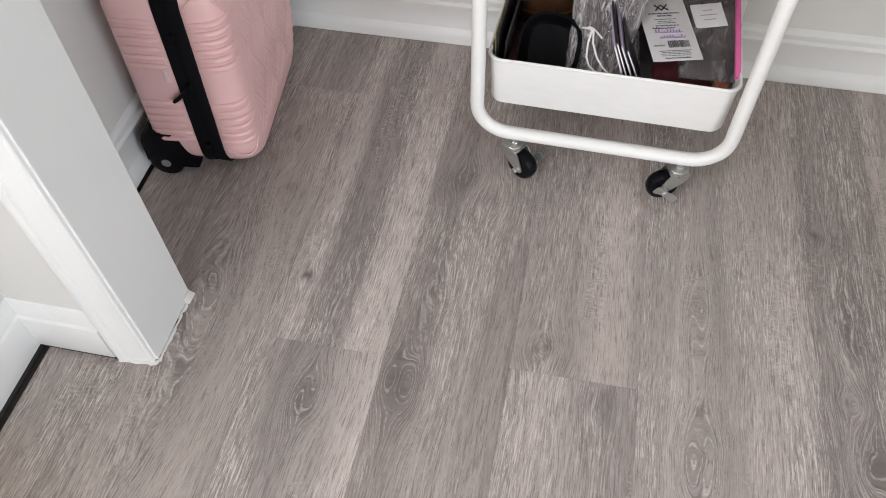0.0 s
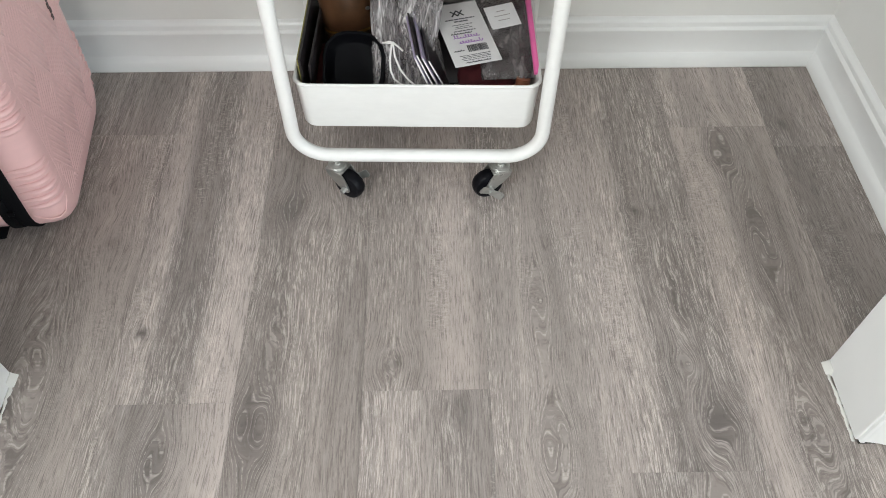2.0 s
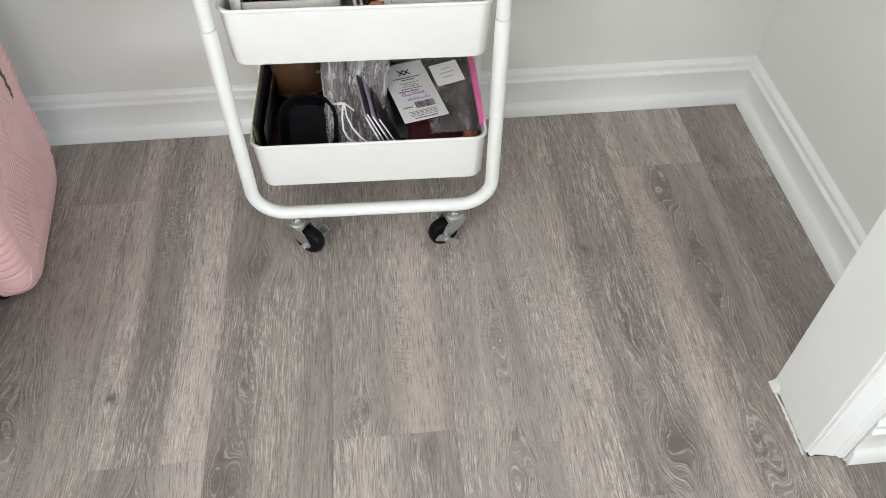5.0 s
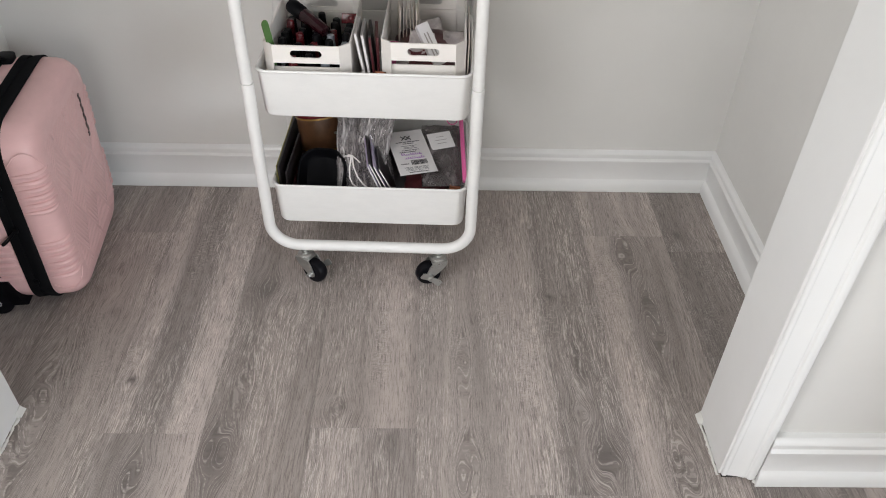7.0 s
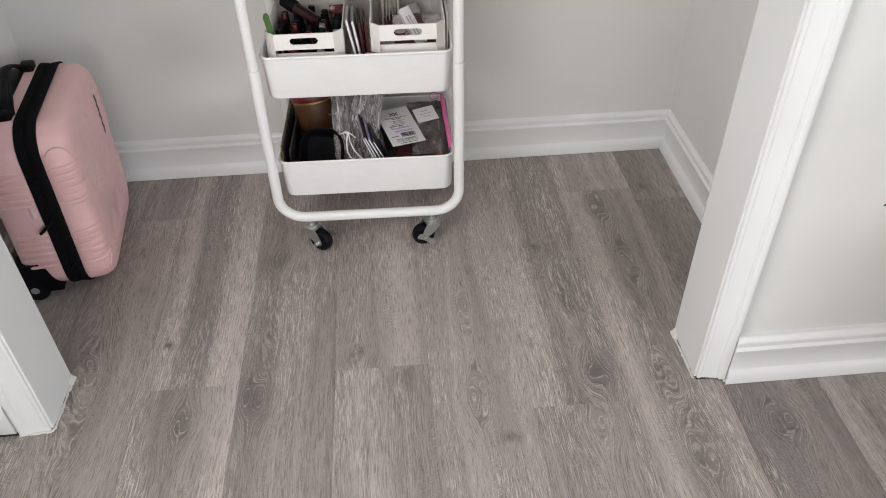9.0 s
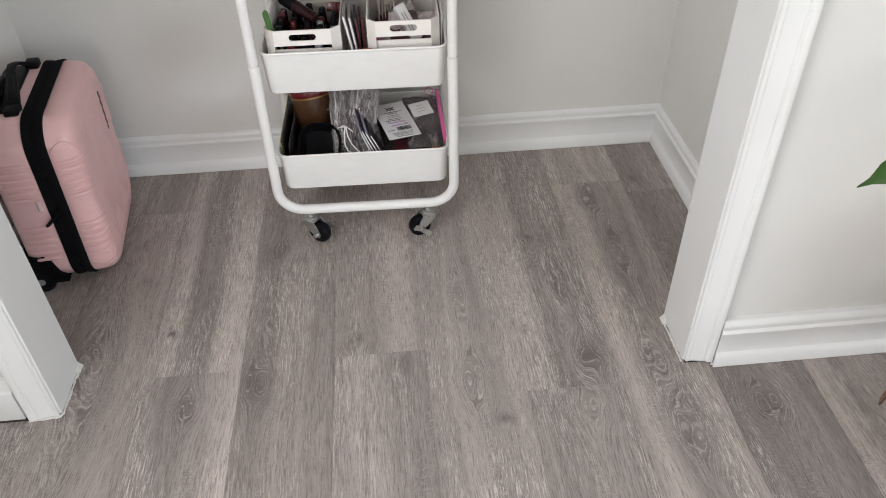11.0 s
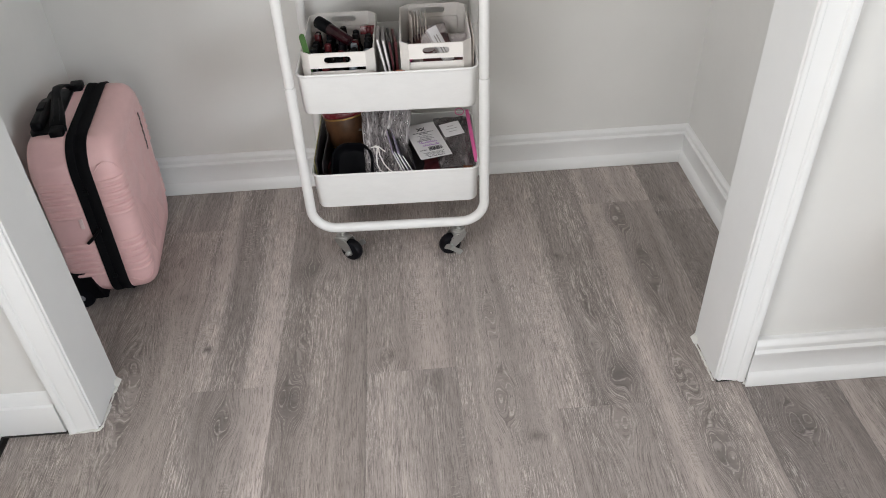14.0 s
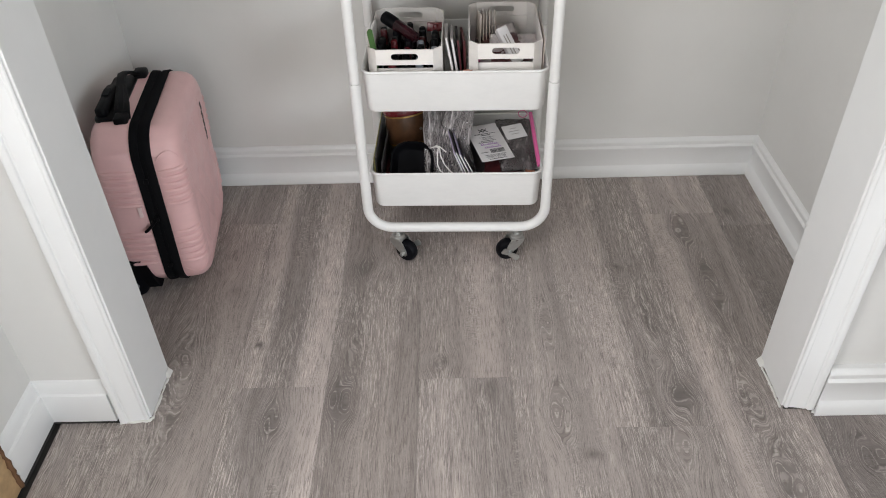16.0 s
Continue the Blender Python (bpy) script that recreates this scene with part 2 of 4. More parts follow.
    white = n.math("MAXIMUM", n.ramp(pores, 0.56, 0.61), n.math("MULTIPLY", n.ramp(short, 0.57, 0.66), 0.75))
    white = n.math("MULTIPLY", white, n.ramp(limed, 0.0, 1.0, 0.18, 0.95))
    white = n.math("MAXIMUM", white, n.math("MULTIPLY", n.math("MULTIPLY", n.ramp(fleck, 0.56, 0.64), flecked), 0.35))
    white = n.math("MULTIPLY", white, n.math("SUBTRACT", 1.0, n.math("MULTIPLY", eye, 0.45)))
    white = n.math("MAXIMUM", white, ring)
    base = n.mix(n.math("MULTIPLY", white, 0.76), base, (0.72, 0.67, 0.63))
    smudge = n.math("MULTIPLY", heart, n.ramp(n.noise(n.scaled(flow, (110, 40, 1)), 1.0, 3, 0.6), 0.32, 0.62, 0.45, 0.95))
    base = n.mix(smudge, base, (0.105, 0.093, 0.090))
    base = n.mix(1.0, n.mix(1.0, base, (0.975, 0.935, 0.915), "MULTIPLY"), info.outputs["Color"], "MULTIPLY")
    n.set("Base Color", base)
    n.set("Roughness", n.ramp(n.math("ADD", pores, patch), 0.7, 1.3, 0.40, 0.54))
    n.set("Specular IOR Level", 0.36)
    n.bump(n.math("SUBTRACT", pores, n.math("MULTIPLY", white, 0.4)), 0.4, 0.0012)
    return n.mat


FLOOR = vinyl_plank()


# ---- mesh helpers ----
def mesh_from(name, bm):
    bmesh.ops.recalc_face_normals(bm, faces=bm.faces[:])
    me = bpy.data.meshes.new(name)
    bm.to_mesh(me)
    bm.free()
    return me


def part(name, bm, material, parent=None, label="", smooth=None):
    me = mesh_from(name, bm)
    me.materials.append(material)
    ob = new(name, me)
    if smooth is not None:
        me.shade_smooth()
        me.set_sharp_from_angle(angle=radians(smooth))
    if parent is not None:
        ob.parent = parent
    if label:
        ob["label"] = label
    return ob


def structure(ob, label, category):
    return tagged(ob, label, category, kind="structure")


def thing(name, m, label, category, group=""):
    ob = new(name)
    ob.matrix_world = m
    ob.empty_display_size = 0.05
    return tagged(ob, label, category, group)


def box(bm, x0, x1, y0, y1, z0, z1, bevel=0.0, seg=2):
    m = Matrix.LocRotScale(((x0 + x1) / 2, (y0 + y1) / 2, (z0 + z1) / 2), None, (x1 - x0, y1 - y0, z1 - z0))
    vs = bmesh.ops.create_cube(bm, size=1, matrix=m)["verts"]
    if bevel:
        es = {e for v in vs for e in v.link_edges}
        bmesh.ops.bevel(bm, geom=list(es), offset=bevel, segments=seg, profile=0.5, affect="EDGES")
    return bm


def bx(*a, **k):
    return box(bmesh.new(), *a, **k)


def rings(bm, loops, cap0=True, cap1=True, closed=True):
    """Skin between loops with the same number of points."""
    rows = [[bm.verts.new(p) for p in lp] for lp in loops]
    n = len(rows[0])
    for a, b in zip(rows, rows[1:]):
        for i in range(n if closed else n - 1):
            j = (i + 1) % n
            bm.faces.new((a[i], a[j], b[j], b[i]))
    if cap0:
        bm.faces.new(rows[0][::-1])
    if cap1:
        bm.faces.new(rows[-1])
    return bm


def rrect(cx, cy, w, d, r, n=6):
    """A rounded rectangle in the plane."""
    r = min(r, w / 2 - 1e-4, d / 2 - 1e-4)
    out = []
    for k, (sx, sy) in enumerate(((1, 1), (-1, 1), (-1, -1), (1, -1))):
        for i in range(n + 1):
            a = radians(90 * k + 90 * i / n)
            out.append((cx + sx * (w / 2 - r) + r * math.cos(a), cy + sy * (d / 2 - r) + r * math.sin(a)))
    return out


def tube(bm, pts, r, n=16, caps=True):
    """A round bar along a line of points."""
    pts = [Vector(p) for p in pts]
    loops, up = [], None
    for i, p in enumerate(pts):
        t = (pts[min(i + 1, len(pts) - 1)] - pts[max(i - 1, 0)]).normalized()
        if up is None:
            up = t.orthogonal().normalized()
        up = (up - t * up.dot(t)).normalized()
        side = t.cross(up)
        rr = r[i] if isinstance(r, (list, tuple)) else r
        loops.append([p + rr * (math.cos(2 * math.pi * k / n) * up + math.sin(2 * math.pi * k / n) * side) for k in range(n)])
    return rings(bm, loops, caps, caps)


def lathe(bm, profile, m=None, n=24):
    """Turn (radius, height) pairs round z."""
    m = m or Matrix()
    loops = [[m @ Vector((max(r, 1e-4) * math.cos(2 * math.pi * k / n), max(r, 1e-4) * math.sin(2 * math.pi * k / n), h)) for k in range(n)] for r, h in profile]
    return rings(bm, loops)


def arc(c, r, a0, a1, n=8):
    return [(c[0] + r * math.cos(radians(a0 + (a1 - a0) * i / n)), c[1] + r * math.sin(radians(a0 + (a1 - a0) * i / n))) for i in range(n + 1)]


def moulding(name, profile, a, b, out, mat, z0=0.0, miter=(0, 0)):
    """A moulding from a to b (plan points) on a wall whose normal is out; profile: (depth, height). miter: how far each end goes per depth."""
    a, b, out = Vector((*a, 0)), Vector((*b, 0)), Vector((*out, 0))
    run = (b - a).normalized()
    bm = bmesh.new()
    full = profile
    la = [a + out * d + run * (miter[0] * d) + Vector((0, 0, z + z0)) for d, z in full]
    lb = [b + out * d - run * (miter[1] * d) + Vector((0, 0, z + z0)) for d, z in full]
    rings(bm, [la, lb])
    return part(name, bm, mat, smooth=25)


# ---- plan ----
X_LEFT, X_RIGHT, Y_BACK = -0.545, 1.115, 1.721
Y_IN, Y_OUT = 0.999, 0.877          # closet side and room side of the front wall
JAMB_L, JAMB_R = -0.340, 0.911      # faces of the opening
HEAD, CEIL = 2.05, 2.44
# far walls of the room, out of view; distances set to suit the light
ROOM_X, ROOM_Y = 3.5, -4.6

# ---- structure ----
floor = structure(new("floor"), "grey-brown oak-look vinyl plank floor with limed grain", "floor")
part("subfloor", bx(X_LEFT - 0.12, ROOM_X + 0.1, ROOM_Y - 0.1, Y_BACK + 0.1, -0.12, -0.006), GAP, floor, "dark underlay below the planks")

structure(part("wall_back", bx(X_LEFT - 0.12, X_RIGHT + 0.1, Y_BACK, Y_BACK + 0.1, -0.006, CEIL), WALL), "smooth white-painted closet back wall", "wall")
# the opening in this wall is out of view, added for the side lamp
bm = bmesh.new()
box(bm, X_LEFT - 0.12, X_LEFT, 0.38, Y_BACK, 0.004, CEIL)
box(bm, X_LEFT - 0.12, X_LEFT, ROOM_Y - 0.1, -0.86, 0.004, CEIL)
box(bm, X_LEFT - 0.12, X_LEFT, -0.86, 0.38, 0.004, 0.65)
box(bm, X_LEFT - 0.12, X_LEFT, -0.86, 0.38, 2.05, CEIL)
structure(part("wall_left", bm, WALL), "smooth white-painted side wall", "wall")
structure(part("wall_right", bx(X_RIGHT, X_RIGHT + 0.1, Y_IN, Y_BACK, -0.006, CEIL), WALL), "smooth white-painted closet side wall", "wall")
structure(part("wall_front_left", bx(X_LEFT, JAMB_L - 0.016, Y_OUT, Y_IN - 0.002, 0.004, CEIL), WALL), "short white-painted wall beside the closet opening", "wall")
structure(part("wall_front_right", bx(JAMB_R + 0.016, ROOM_X, Y_OUT, Y_IN - 0.002, -0.006, CEIL), WALL), "white-painted wall beside the closet opening", "wall")
structure(part("wall_front_header", bx(JAMB_L - 0.016, JAMB_R + 0.016, Y_OUT, Y_IN - 0.002, HEAD + 0.016, CEIL), WALL), "white-painted wall above the closet opening", "wall")
# room walls out of view, added round the lamps to hold down bounce
bm = bmesh.new()
box(bm, ROOM_X, ROOM_X + 0.1, -1.2, Y_OUT, -0.006, CEIL)
box(bm, ROOM_X, ROOM_X + 0.1, ROOM_Y - 0.1, -2.8, -0.006, CEIL)
box(bm, ROOM_X, ROOM_X + 0.1, -2.8, -1.2, -0.006, 0.65)
box(bm, ROOM_X, ROOM_X + 0.1, -2.8, -1.2, 2.05, CEIL)
structure(part("wall_room_right", bm, ROOMWALL), "unseen greige room wall with a window opening, toned to dim bounced light", "wall")
W0, W1, WZ0, WZ1 = -0.5, 1.6, 0.5, 2.2
bm = bmesh.new()
box(bm, X_LEFT, W0, ROOM_Y - 0.1, ROOM_Y, -0.006, CEIL)
box(bm, W1, ROOM_X, ROOM_Y - 0.1, ROOM_Y, -0.006, CEIL)
box(bm, W0, W1, ROOM_Y - 0.1, ROOM_Y, -0.006, WZ0)
box(bm, W0, W1, ROOM_Y - 0.1, ROOM_Y, WZ1, CEIL)
structure(part("wall_room_back", bm, ROOMWALL), "unseen greige room wall with a window opening, toned to dim bounced light", "wall")
structure(part("ceiling", bx(X_LEFT - 0.12, ROOM_X + 0.1, ROOM_Y - 0.1, Y_BACK + 0.1, CEIL, CEIL + 0.1), CEILING), "plain white ceiling", "ceiling")

# jamb liners
for name, x0, x1 in (("jamb_left", JAMB_L - 0.016, JAMB_L), ("jamb_right", JAMB_R, JAMB_R + 0.016)):
    structure(part(name, bx(x0, x1, Y_OUT - 0.003, Y_IN, 0.003, HEAD, bevel=0.0012), TRIM), "flat white-painted closet jamb board", "door jamb")
structure(part("jamb_head", bx(JAMB_L - 0.016, JAMB_R + 0.016, Y_OUT - 0.003, Y_IN, HEAD, HEAD + 0.016, bevel=0.0012), TRIM), "flat white-painted closet head jamb", "door jamb")

BASE = [(0.0, 0.0), (0.0165, 0.0), (0.0180, 0.003), (0.0168, 0.020), (0.0130, 0.029), (0.0078, 0.034), (0.0066, 0.038), (0.0100, 0.0845), (0.0112, 0.087), (0.0136, 0.0885),
        (0.0138, 0.0925), (0.0110, 0.0955), (0.0086, 0.0975), (0.0092, 0.1030), (0.0098, 0.1085), (0.0080, 0.1125), (0.0040, 0.1165), (0.0, 0.118)]


BASE_FLAT = [(0.0, 0.0), (0.0150, 0.0), (0.0158, 0.002), (0.0152, 0.068), (0.0140, 0.0735), (0.0100, 0.0765), (0.0092, 0.0805), (0.0086, 0.0900), (0.0058, 0.0990), (0.0030, 0.1040), (0.0, 0.106)]


def baseboard(name, a, b, out, z0, miter, label, profile=BASE):
    return structure(moulding(name, profile, a, b, out, TRIM, z0, miter), label, "baseboard")


WHITE_BASE = "white-painted moulded baseboard with a beaded top edge"
baseboard("baseboard_back", (X_LEFT, Y_BACK), (X_RIGHT, Y_BACK), (0, -1), 0.0, (1, 1), WHITE_BASE)
baseboard("baseboard_right", (X_RIGHT, Y_BACK), (X_RIGHT, Y_IN), (-1, 0), 0.0, (1, 0), WHITE_BASE)
baseboard("baseboard_closet_left", (X_LEFT, Y_IN), (X_LEFT, Y_BACK), (1, 0), 0.0, (0, 1), WHITE_BASE)
baseboard("baseboard_front_right", (JAMB_R + 0.062, Y_OUT - 0.011), (ROOM_X, Y_OUT - 0.011), (0, -1), 0.0, (-0.35, 0), WHITE_BASE)
structure(part("baseboard_packer", bx(JAMB_R + 0.063, ROOM_X, Y_OUT - 0.011, Y_OUT, 0.0, 0.117), TRIM), "white-painted strip behind the baseboard", "baseboard")
GAPPED = "white-painted moulded baseboard with a dark gap above the floor"
baseboard("baseboard_front_left", (X_LEFT, Y_OUT), (JAMB_L - 0.064, Y_OUT), (0, -1), 0.009, (1, 0), GAPPED, BASE_FLAT)
baseboard("baseboard_room_left", (X_LEFT, 0.722), (X_LEFT, Y_OUT), (1, 0), 0.009, (0, 1), GAPPED, BASE_FLAT)
# near-black strips fill the gap, so its shade is in the colour
structure(part("gap_shade_front_left", bx(X_LEFT, JAMB_L - 0.062, Y_OUT - 0.0125, Y_OUT - 0.001, 0.0, 0.0088), GAP), "dark strip standing in for the shade under the raised baseboard", "gap")
structure(part("gap_shade_room_left", bx(X_LEFT + 0.001, X_LEFT + 0.0125, 0.722, Y_OUT - 0.013, -0.004, 0.0088), GAP), "dark strip standing in for the shade under the raised baseboard", "gap")

# casing: profile across its width (from the opening outwards) and depth
CASE = [(0.004, 0.0), (0.004, 0.0075), (0.0055, 0.0092), (0.0075, 0.0098), (0.0105, 0.0095), (0.0122, 0.0082), (0.0145, 0.0084), (0.020, 0.0090), (0.030, 0.0106), (0.0375, 0.0126),
        (0.040, 0.0133), (0.0425, 0.0127), (0.0445, 0.0130), (0.0465, 0.0160), (0.049, 0.0172), (0.053, 0.0176), (0.057, 0.0171), (0.0595, 0.0155), (0.0605, 0.0125), (0.0605, 0.0)]


def casing(name, x, side, z0):
    bm = bmesh.new()
    lo = [Vector((x + side * w, Y_OUT - d, z0)) for w, d in CASE]
    hi = [Vector((x + side * w, Y_OUT - d, HEAD + w)) for w, d in CASE]
    rings(bm, [lo, hi])
    return structure(part(name, bm, TRIM, smooth=22), "white-painted moulded casing round the closet opening", "door casing")


casing("casing_left", JAMB_L, -1, 0.003)
casing("casing_right", JAMB_R, 1, 0.005)
bm = bmesh.new()
rings(bm, [[Vector((JAMB_L - w, Y_OUT - d, HEAD + w)) for w, d in CASE], [Vector((JAMB_R + w, Y_OUT - d, HEAD + w)) for w, d in CASE]])
structure(part("casing_head", bm, TRIM, smooth=22), "white-painted moulded head casing", "door casing")


def caulk(name, pts, r, seed):
    """A ragged bead of dried caulk along the floor."""
    rnd = random.Random(seed)
    pts = [Vector((*p, 0.0)) for p in pts]
    fine, rad = [], []
    for a, b in zip(pts, pts[1:]):
        k = max(2, int((b - a).length / 0.006))
        for i in range(k):
            fine.append(a.lerp(b, i / k) + Vector((rnd.uniform(-1, 1), rnd.uniform(-1, 1), 0)) * 0.0012)
            rad.append(r * rnd.uniform(0.5, 1.35))
    bm = bmesh.new()
    tube(bm, fine, rad, 7)
    return structure(part(name, bm, CAULK, smooth=60), "ragged bead of dried off-white caulk along the floor", "caulk")


caulk("caulk_left", [(JAMB_L - 0.060, Y_OUT - 0.0155), (JAMB_L - 0.002, Y_OUT - 0.0085), (JAMB_L + 0.0005, Y_OUT - 0.002), (JAMB_L + 0.001, Y_IN - 0.05), (JAMB_L + 0.001, Y_IN + 0.001)], 0.0031, 3)
caulk("caulk_right", [(JAMB_R - 0.001, Y_OUT - 0.004), (JAMB_R - 0.002, Y_IN - 0.04), (JAMB_R - 0.003, Y_IN + 0.001)], 0.0032, 4)
caulk("caulk_corner", [(JAMB_R + 0.056, Y_OUT - 0.016), (JAMB_R + 0.064, Y_OUT - 0.022), (JAMB_R + 0.072, Y_OUT - 0.02)], 0.0036, 5)


# the cracks' shade, made as thin near-black boxes
structure(part("gap_shade_casing_foot", bx(JAMB_R + 0.004, JAMB_R + 0.060, Y_OUT - 0.0085, Y_OUT - 0.004, 0.0, 0.0048), GAP), "dark strip standing in for the shade under the casing foot", "gap")
structure(part("gap_shade_casing_side", bx(JAMB_R + 0.0607, JAMB_R + 0.0618, Y_OUT - 0.0200, Y_OUT - 0.012, 0.0, 0.016), GAP), "dark strip standing in for the shade between casing and baseboard", "gap")


def flare(name, x, side, seed):
    """Hardened filler that spreads at the inner foot of a jamb."""
    rnd = random.Random(seed)
    bm = bmesh.new()
    loops = []
    for z, w in ((0.0, 0.006), (0.004, 0.0045), (0.009, 0.0015), (0.014, 0.0003)):
        loops.append([Vector((x + side * (w + rnd.uniform(0, 0.001)) if k in (1, 2) else x - side * 0.002, y, z)) for k, y in
                      enumerate((Y_IN - 0.022, Y_IN - 0.018, Y_IN + w * 0.5, Y_IN + w * 0.5))])
    rings(bm, loops)
    return structure(part(name, bm, CAULK, smooth=60), "hardened filler flaring at the jamb foot", "caulk")


flare("filler_left", JAMB_L, 1, 1)
flare("filler_right", JAMB_R, -1, 2)


# ---- utility cart ----
def u_frame(cart, y, r=0.0118, x0=0.0678, x1=0.4898, zb=0.0888, joint=0.471, top=0.80, cr=0.058):
    pts = [(x0, joint), (x0, 0.3)] + arc((x0 + cr, zb + cr), cr, 180, 270, 10) + arc((x1 - cr, zb + cr), cr, 270, 360, 10) + [(x1, 0.3), (x1, joint)]
    bm = bmesh.new()
    tube(bm, [(px, y, pz) for px, pz in pts], r, 20)
    lower = part("lower_frame", bm, CART, cart, smooth=40)
    for x, lean in ((x0, 0.0), (x1, 0.0)):
        bm = bmesh.new()
        lathe(bm, [(0.0092, joint - 0.02), (0.0092, joint + 0.0008), (0.0104, joint + 0.0010), (0.0108, joint + 0.003), (0.0108, top), (0.008, top + 0.006), (0.0, top + 0.008)], Matrix.Translation((x, y, joint)) @ pose(0, 0, 0, 0, lean, 0) @ Matrix.Translation((0, 0, -joint)), 20)
        part("upright", bm, CART, cart, smooth=40)
    return lower


def tray(cart, z, h, x0=0.0795, x1=0.4800, y0=1.384, y1=1.668, floor_z=None):
    """An open tray with rounded corners, slightly tapered, with a rolled rim."""
    cx, cy, w, d = (x0 + x1) / 2, (y0 + y1) / 2, x1 - x0, y1 - y0
    bm = bmesh.new()
    def lp(inset, zz, r):
        return [Vector((px, py, zz)) for px, py in rrect(cx, cy, w - 2 * inset, d - 2 * inset, r, 7)]
    r = 0.022
    loops = [lp(0.010, z - h, r - 0.008), lp(0.0068, z - h + 0.0015, r), lp(0.0052, z - h + 0.006, r), lp(0.0016, z - 0.007, r), lp(0.0, z - 0.006, r), lp(-0.0012, z - 0.003, r), lp(-0.0002, z - 0.0006, r),
             lp(0.0015, z, r), lp(0.0034, z - 0.0012, r), lp(0.004, z - 0.004, r), lp(0.0082, z - h + 0.007, r), lp(0.014, z - h + 0.003, r - 0.006)]
    rings(bm, loops)
    return part("tray", bm, CART, cart, smooth=35)


def caster(cart, x, y, swivel, side):
    """Stem, fork, wheel and brake lever; local frame: the axle trails along x. side: where the lever is, along y."""
    holder = part("caster", lathe(bmesh.new(), [(0.006, 0.060), (0.006, 0.080), (0.0, 0.081)], n=12), ZINC, cart, smooth=40)
    holder.matrix_local = pose(x, y, 0, 0, 0, swivel)
    bm = bmesh.new()
    lathe(bm, [(0.0, 0.060), (0.0150, 0.060), (0.0172, 0.0625), (0.0172, 0.0655), (0.0150, 0.0672), (0.0150, 0.0690), (0.0085, 0.0705), (0.0085, 0.0745), (0.0, 0.0745)], n=24)
    part("swivel_race", bm, ZINC, holder, smooth=40)
    bm = bmesh.new()
    for s in (-1, 1):
        y0 = s * 0.0150
        prof = [(-0.016, 0.060), (0.018, 0.060), (0.024, 0.052), (0.033, 0.030), (0.0325, 0.024), (0.028, 0.0195), (0.021, 0.0195), (0.016, 0.024), (-0.004, 0.040), (-0.013, 0.050)]
        rings(bm, [[Vector((px, y0 - 0.0010, pz)) for px, pz in prof], [Vector((px, y0 + 0.0010, pz)) for px, pz in prof]])
        lathe(bm, [(0.0, 0.0), (0.0052, 0.0), (0.0058, 0.0008), (0.0040, 0.0024), (0.0, 0.0028)], pose(0.0245, y0 + s * 0.0008, 0.0272, -90 * s, 0, 0), 12)
    box(bm, -0.016, 0.018, -0.0160, 0.0160, 0.0585, 0.0612, 0.0008)
    part("fork", bm, ZINC, holder, "zinc-plated pressed steel fork", smooth=30)
    m = pose(0.023, 0, 0.0282, 90, 0, 0)
    bm = bmesh.new()
    lathe(bm, [(0.008, -0.0105), (0.0205, -0.011), (0.025, -0.0095), (0.0278, -0.005), (0.0282, 0.0), (0.0278, 0.005), (0.025, 0.0095), (0.0205, 0.011), (0.008, 0.0105)], m @ Matrix.Diagonal((1.0, 1.0, 1.12, 1)), 32)
    part("wheel", bm, RUBBER, holder, "black rubber wheel", smooth=35)
    bm = bmesh.new()
    lathe(bm, [(0.0, -0.0255), (0.0045, -0.0255), (0.0055, -0.0235), (0.0055, 0.0235), (0.0045, 0.0255), (0.0, 0.0255)], m, 6)
    part("axle_bolt", bm, ZINC, holder, smooth=30)
    bm = bmesh.new()
    # a twisted double paddle on the axle
    loops = []
    for k in range(13):
        q = -1 + k / 6
        half = 0.0052 + 0.0034 * abs(q) ** 1.5 if abs(q) < 0.9 else 0.0056
        c = Vector((0.0245 + q * 0.021 * side, side * (0.0225 + 0.004 * q * q), 0.0272 + q * 0.0175))
        up = Vector((-0.64 * side, 0, 0.77)) * half
        out = Vector((0, side * 0.0011, 0))
        loops.append([c + up - out, c + up + out, c - up + out, c - up - out])
    rings(bm, loops)
    lathe(bm, [(0.0, 0.0), (0.0055, 0.0), (0.0050, 0.0045), (0.0, 0.005)], pose(0.0245, side * 0.0225, 0.0272, -90 * side, 0, 0), 12)
    part("brake_lever", bm, ZINC, holder, "zinc-plated brake lever", smooth=30)
    return holder


# the cart stands a little askew; all in it turns with it
ASKEW = Matrix.Translation((0.2793, 1.3705, 0)) @ pose(0, 0, 0, 0, 0, -1.5) @ Matrix.Translation((-0.2793, -1.372, 0))

cart = thing("utility_cart", ASKEW, "white powder-coated three-tier metal rolling cart with supplies", "utility cart")
Y_F, Y_R = 1.372, 1.680
u_frame(cart, Y_F)
u_frame(cart, Y_R)
for z in (0.236, 0.491, 0.750):
    tray(cart, z, 0.0985)
caster(cart, 0.136, Y_F, -31, 1)
caster(cart, 0.424, Y_F, -160, 1)
caster(cart, 0.136, Y_R, -75, -1)
caster(cart, 0.416, Y_R, -95, -1)


# ---- suitcase ----
case = thing("suitcase", pose(-0.382, 1.252, -0.0018, 0, 0, 6.5) @ Matrix.Translation((-0.0045, 0, 0)) @ pose(0, 0, 0, 0, 1.2, 0), "small pink ribbed hard-shell cabin suitcase with black zip band", "suitcase")
CW, CB, CT = 0.355, 0.015, 0.428


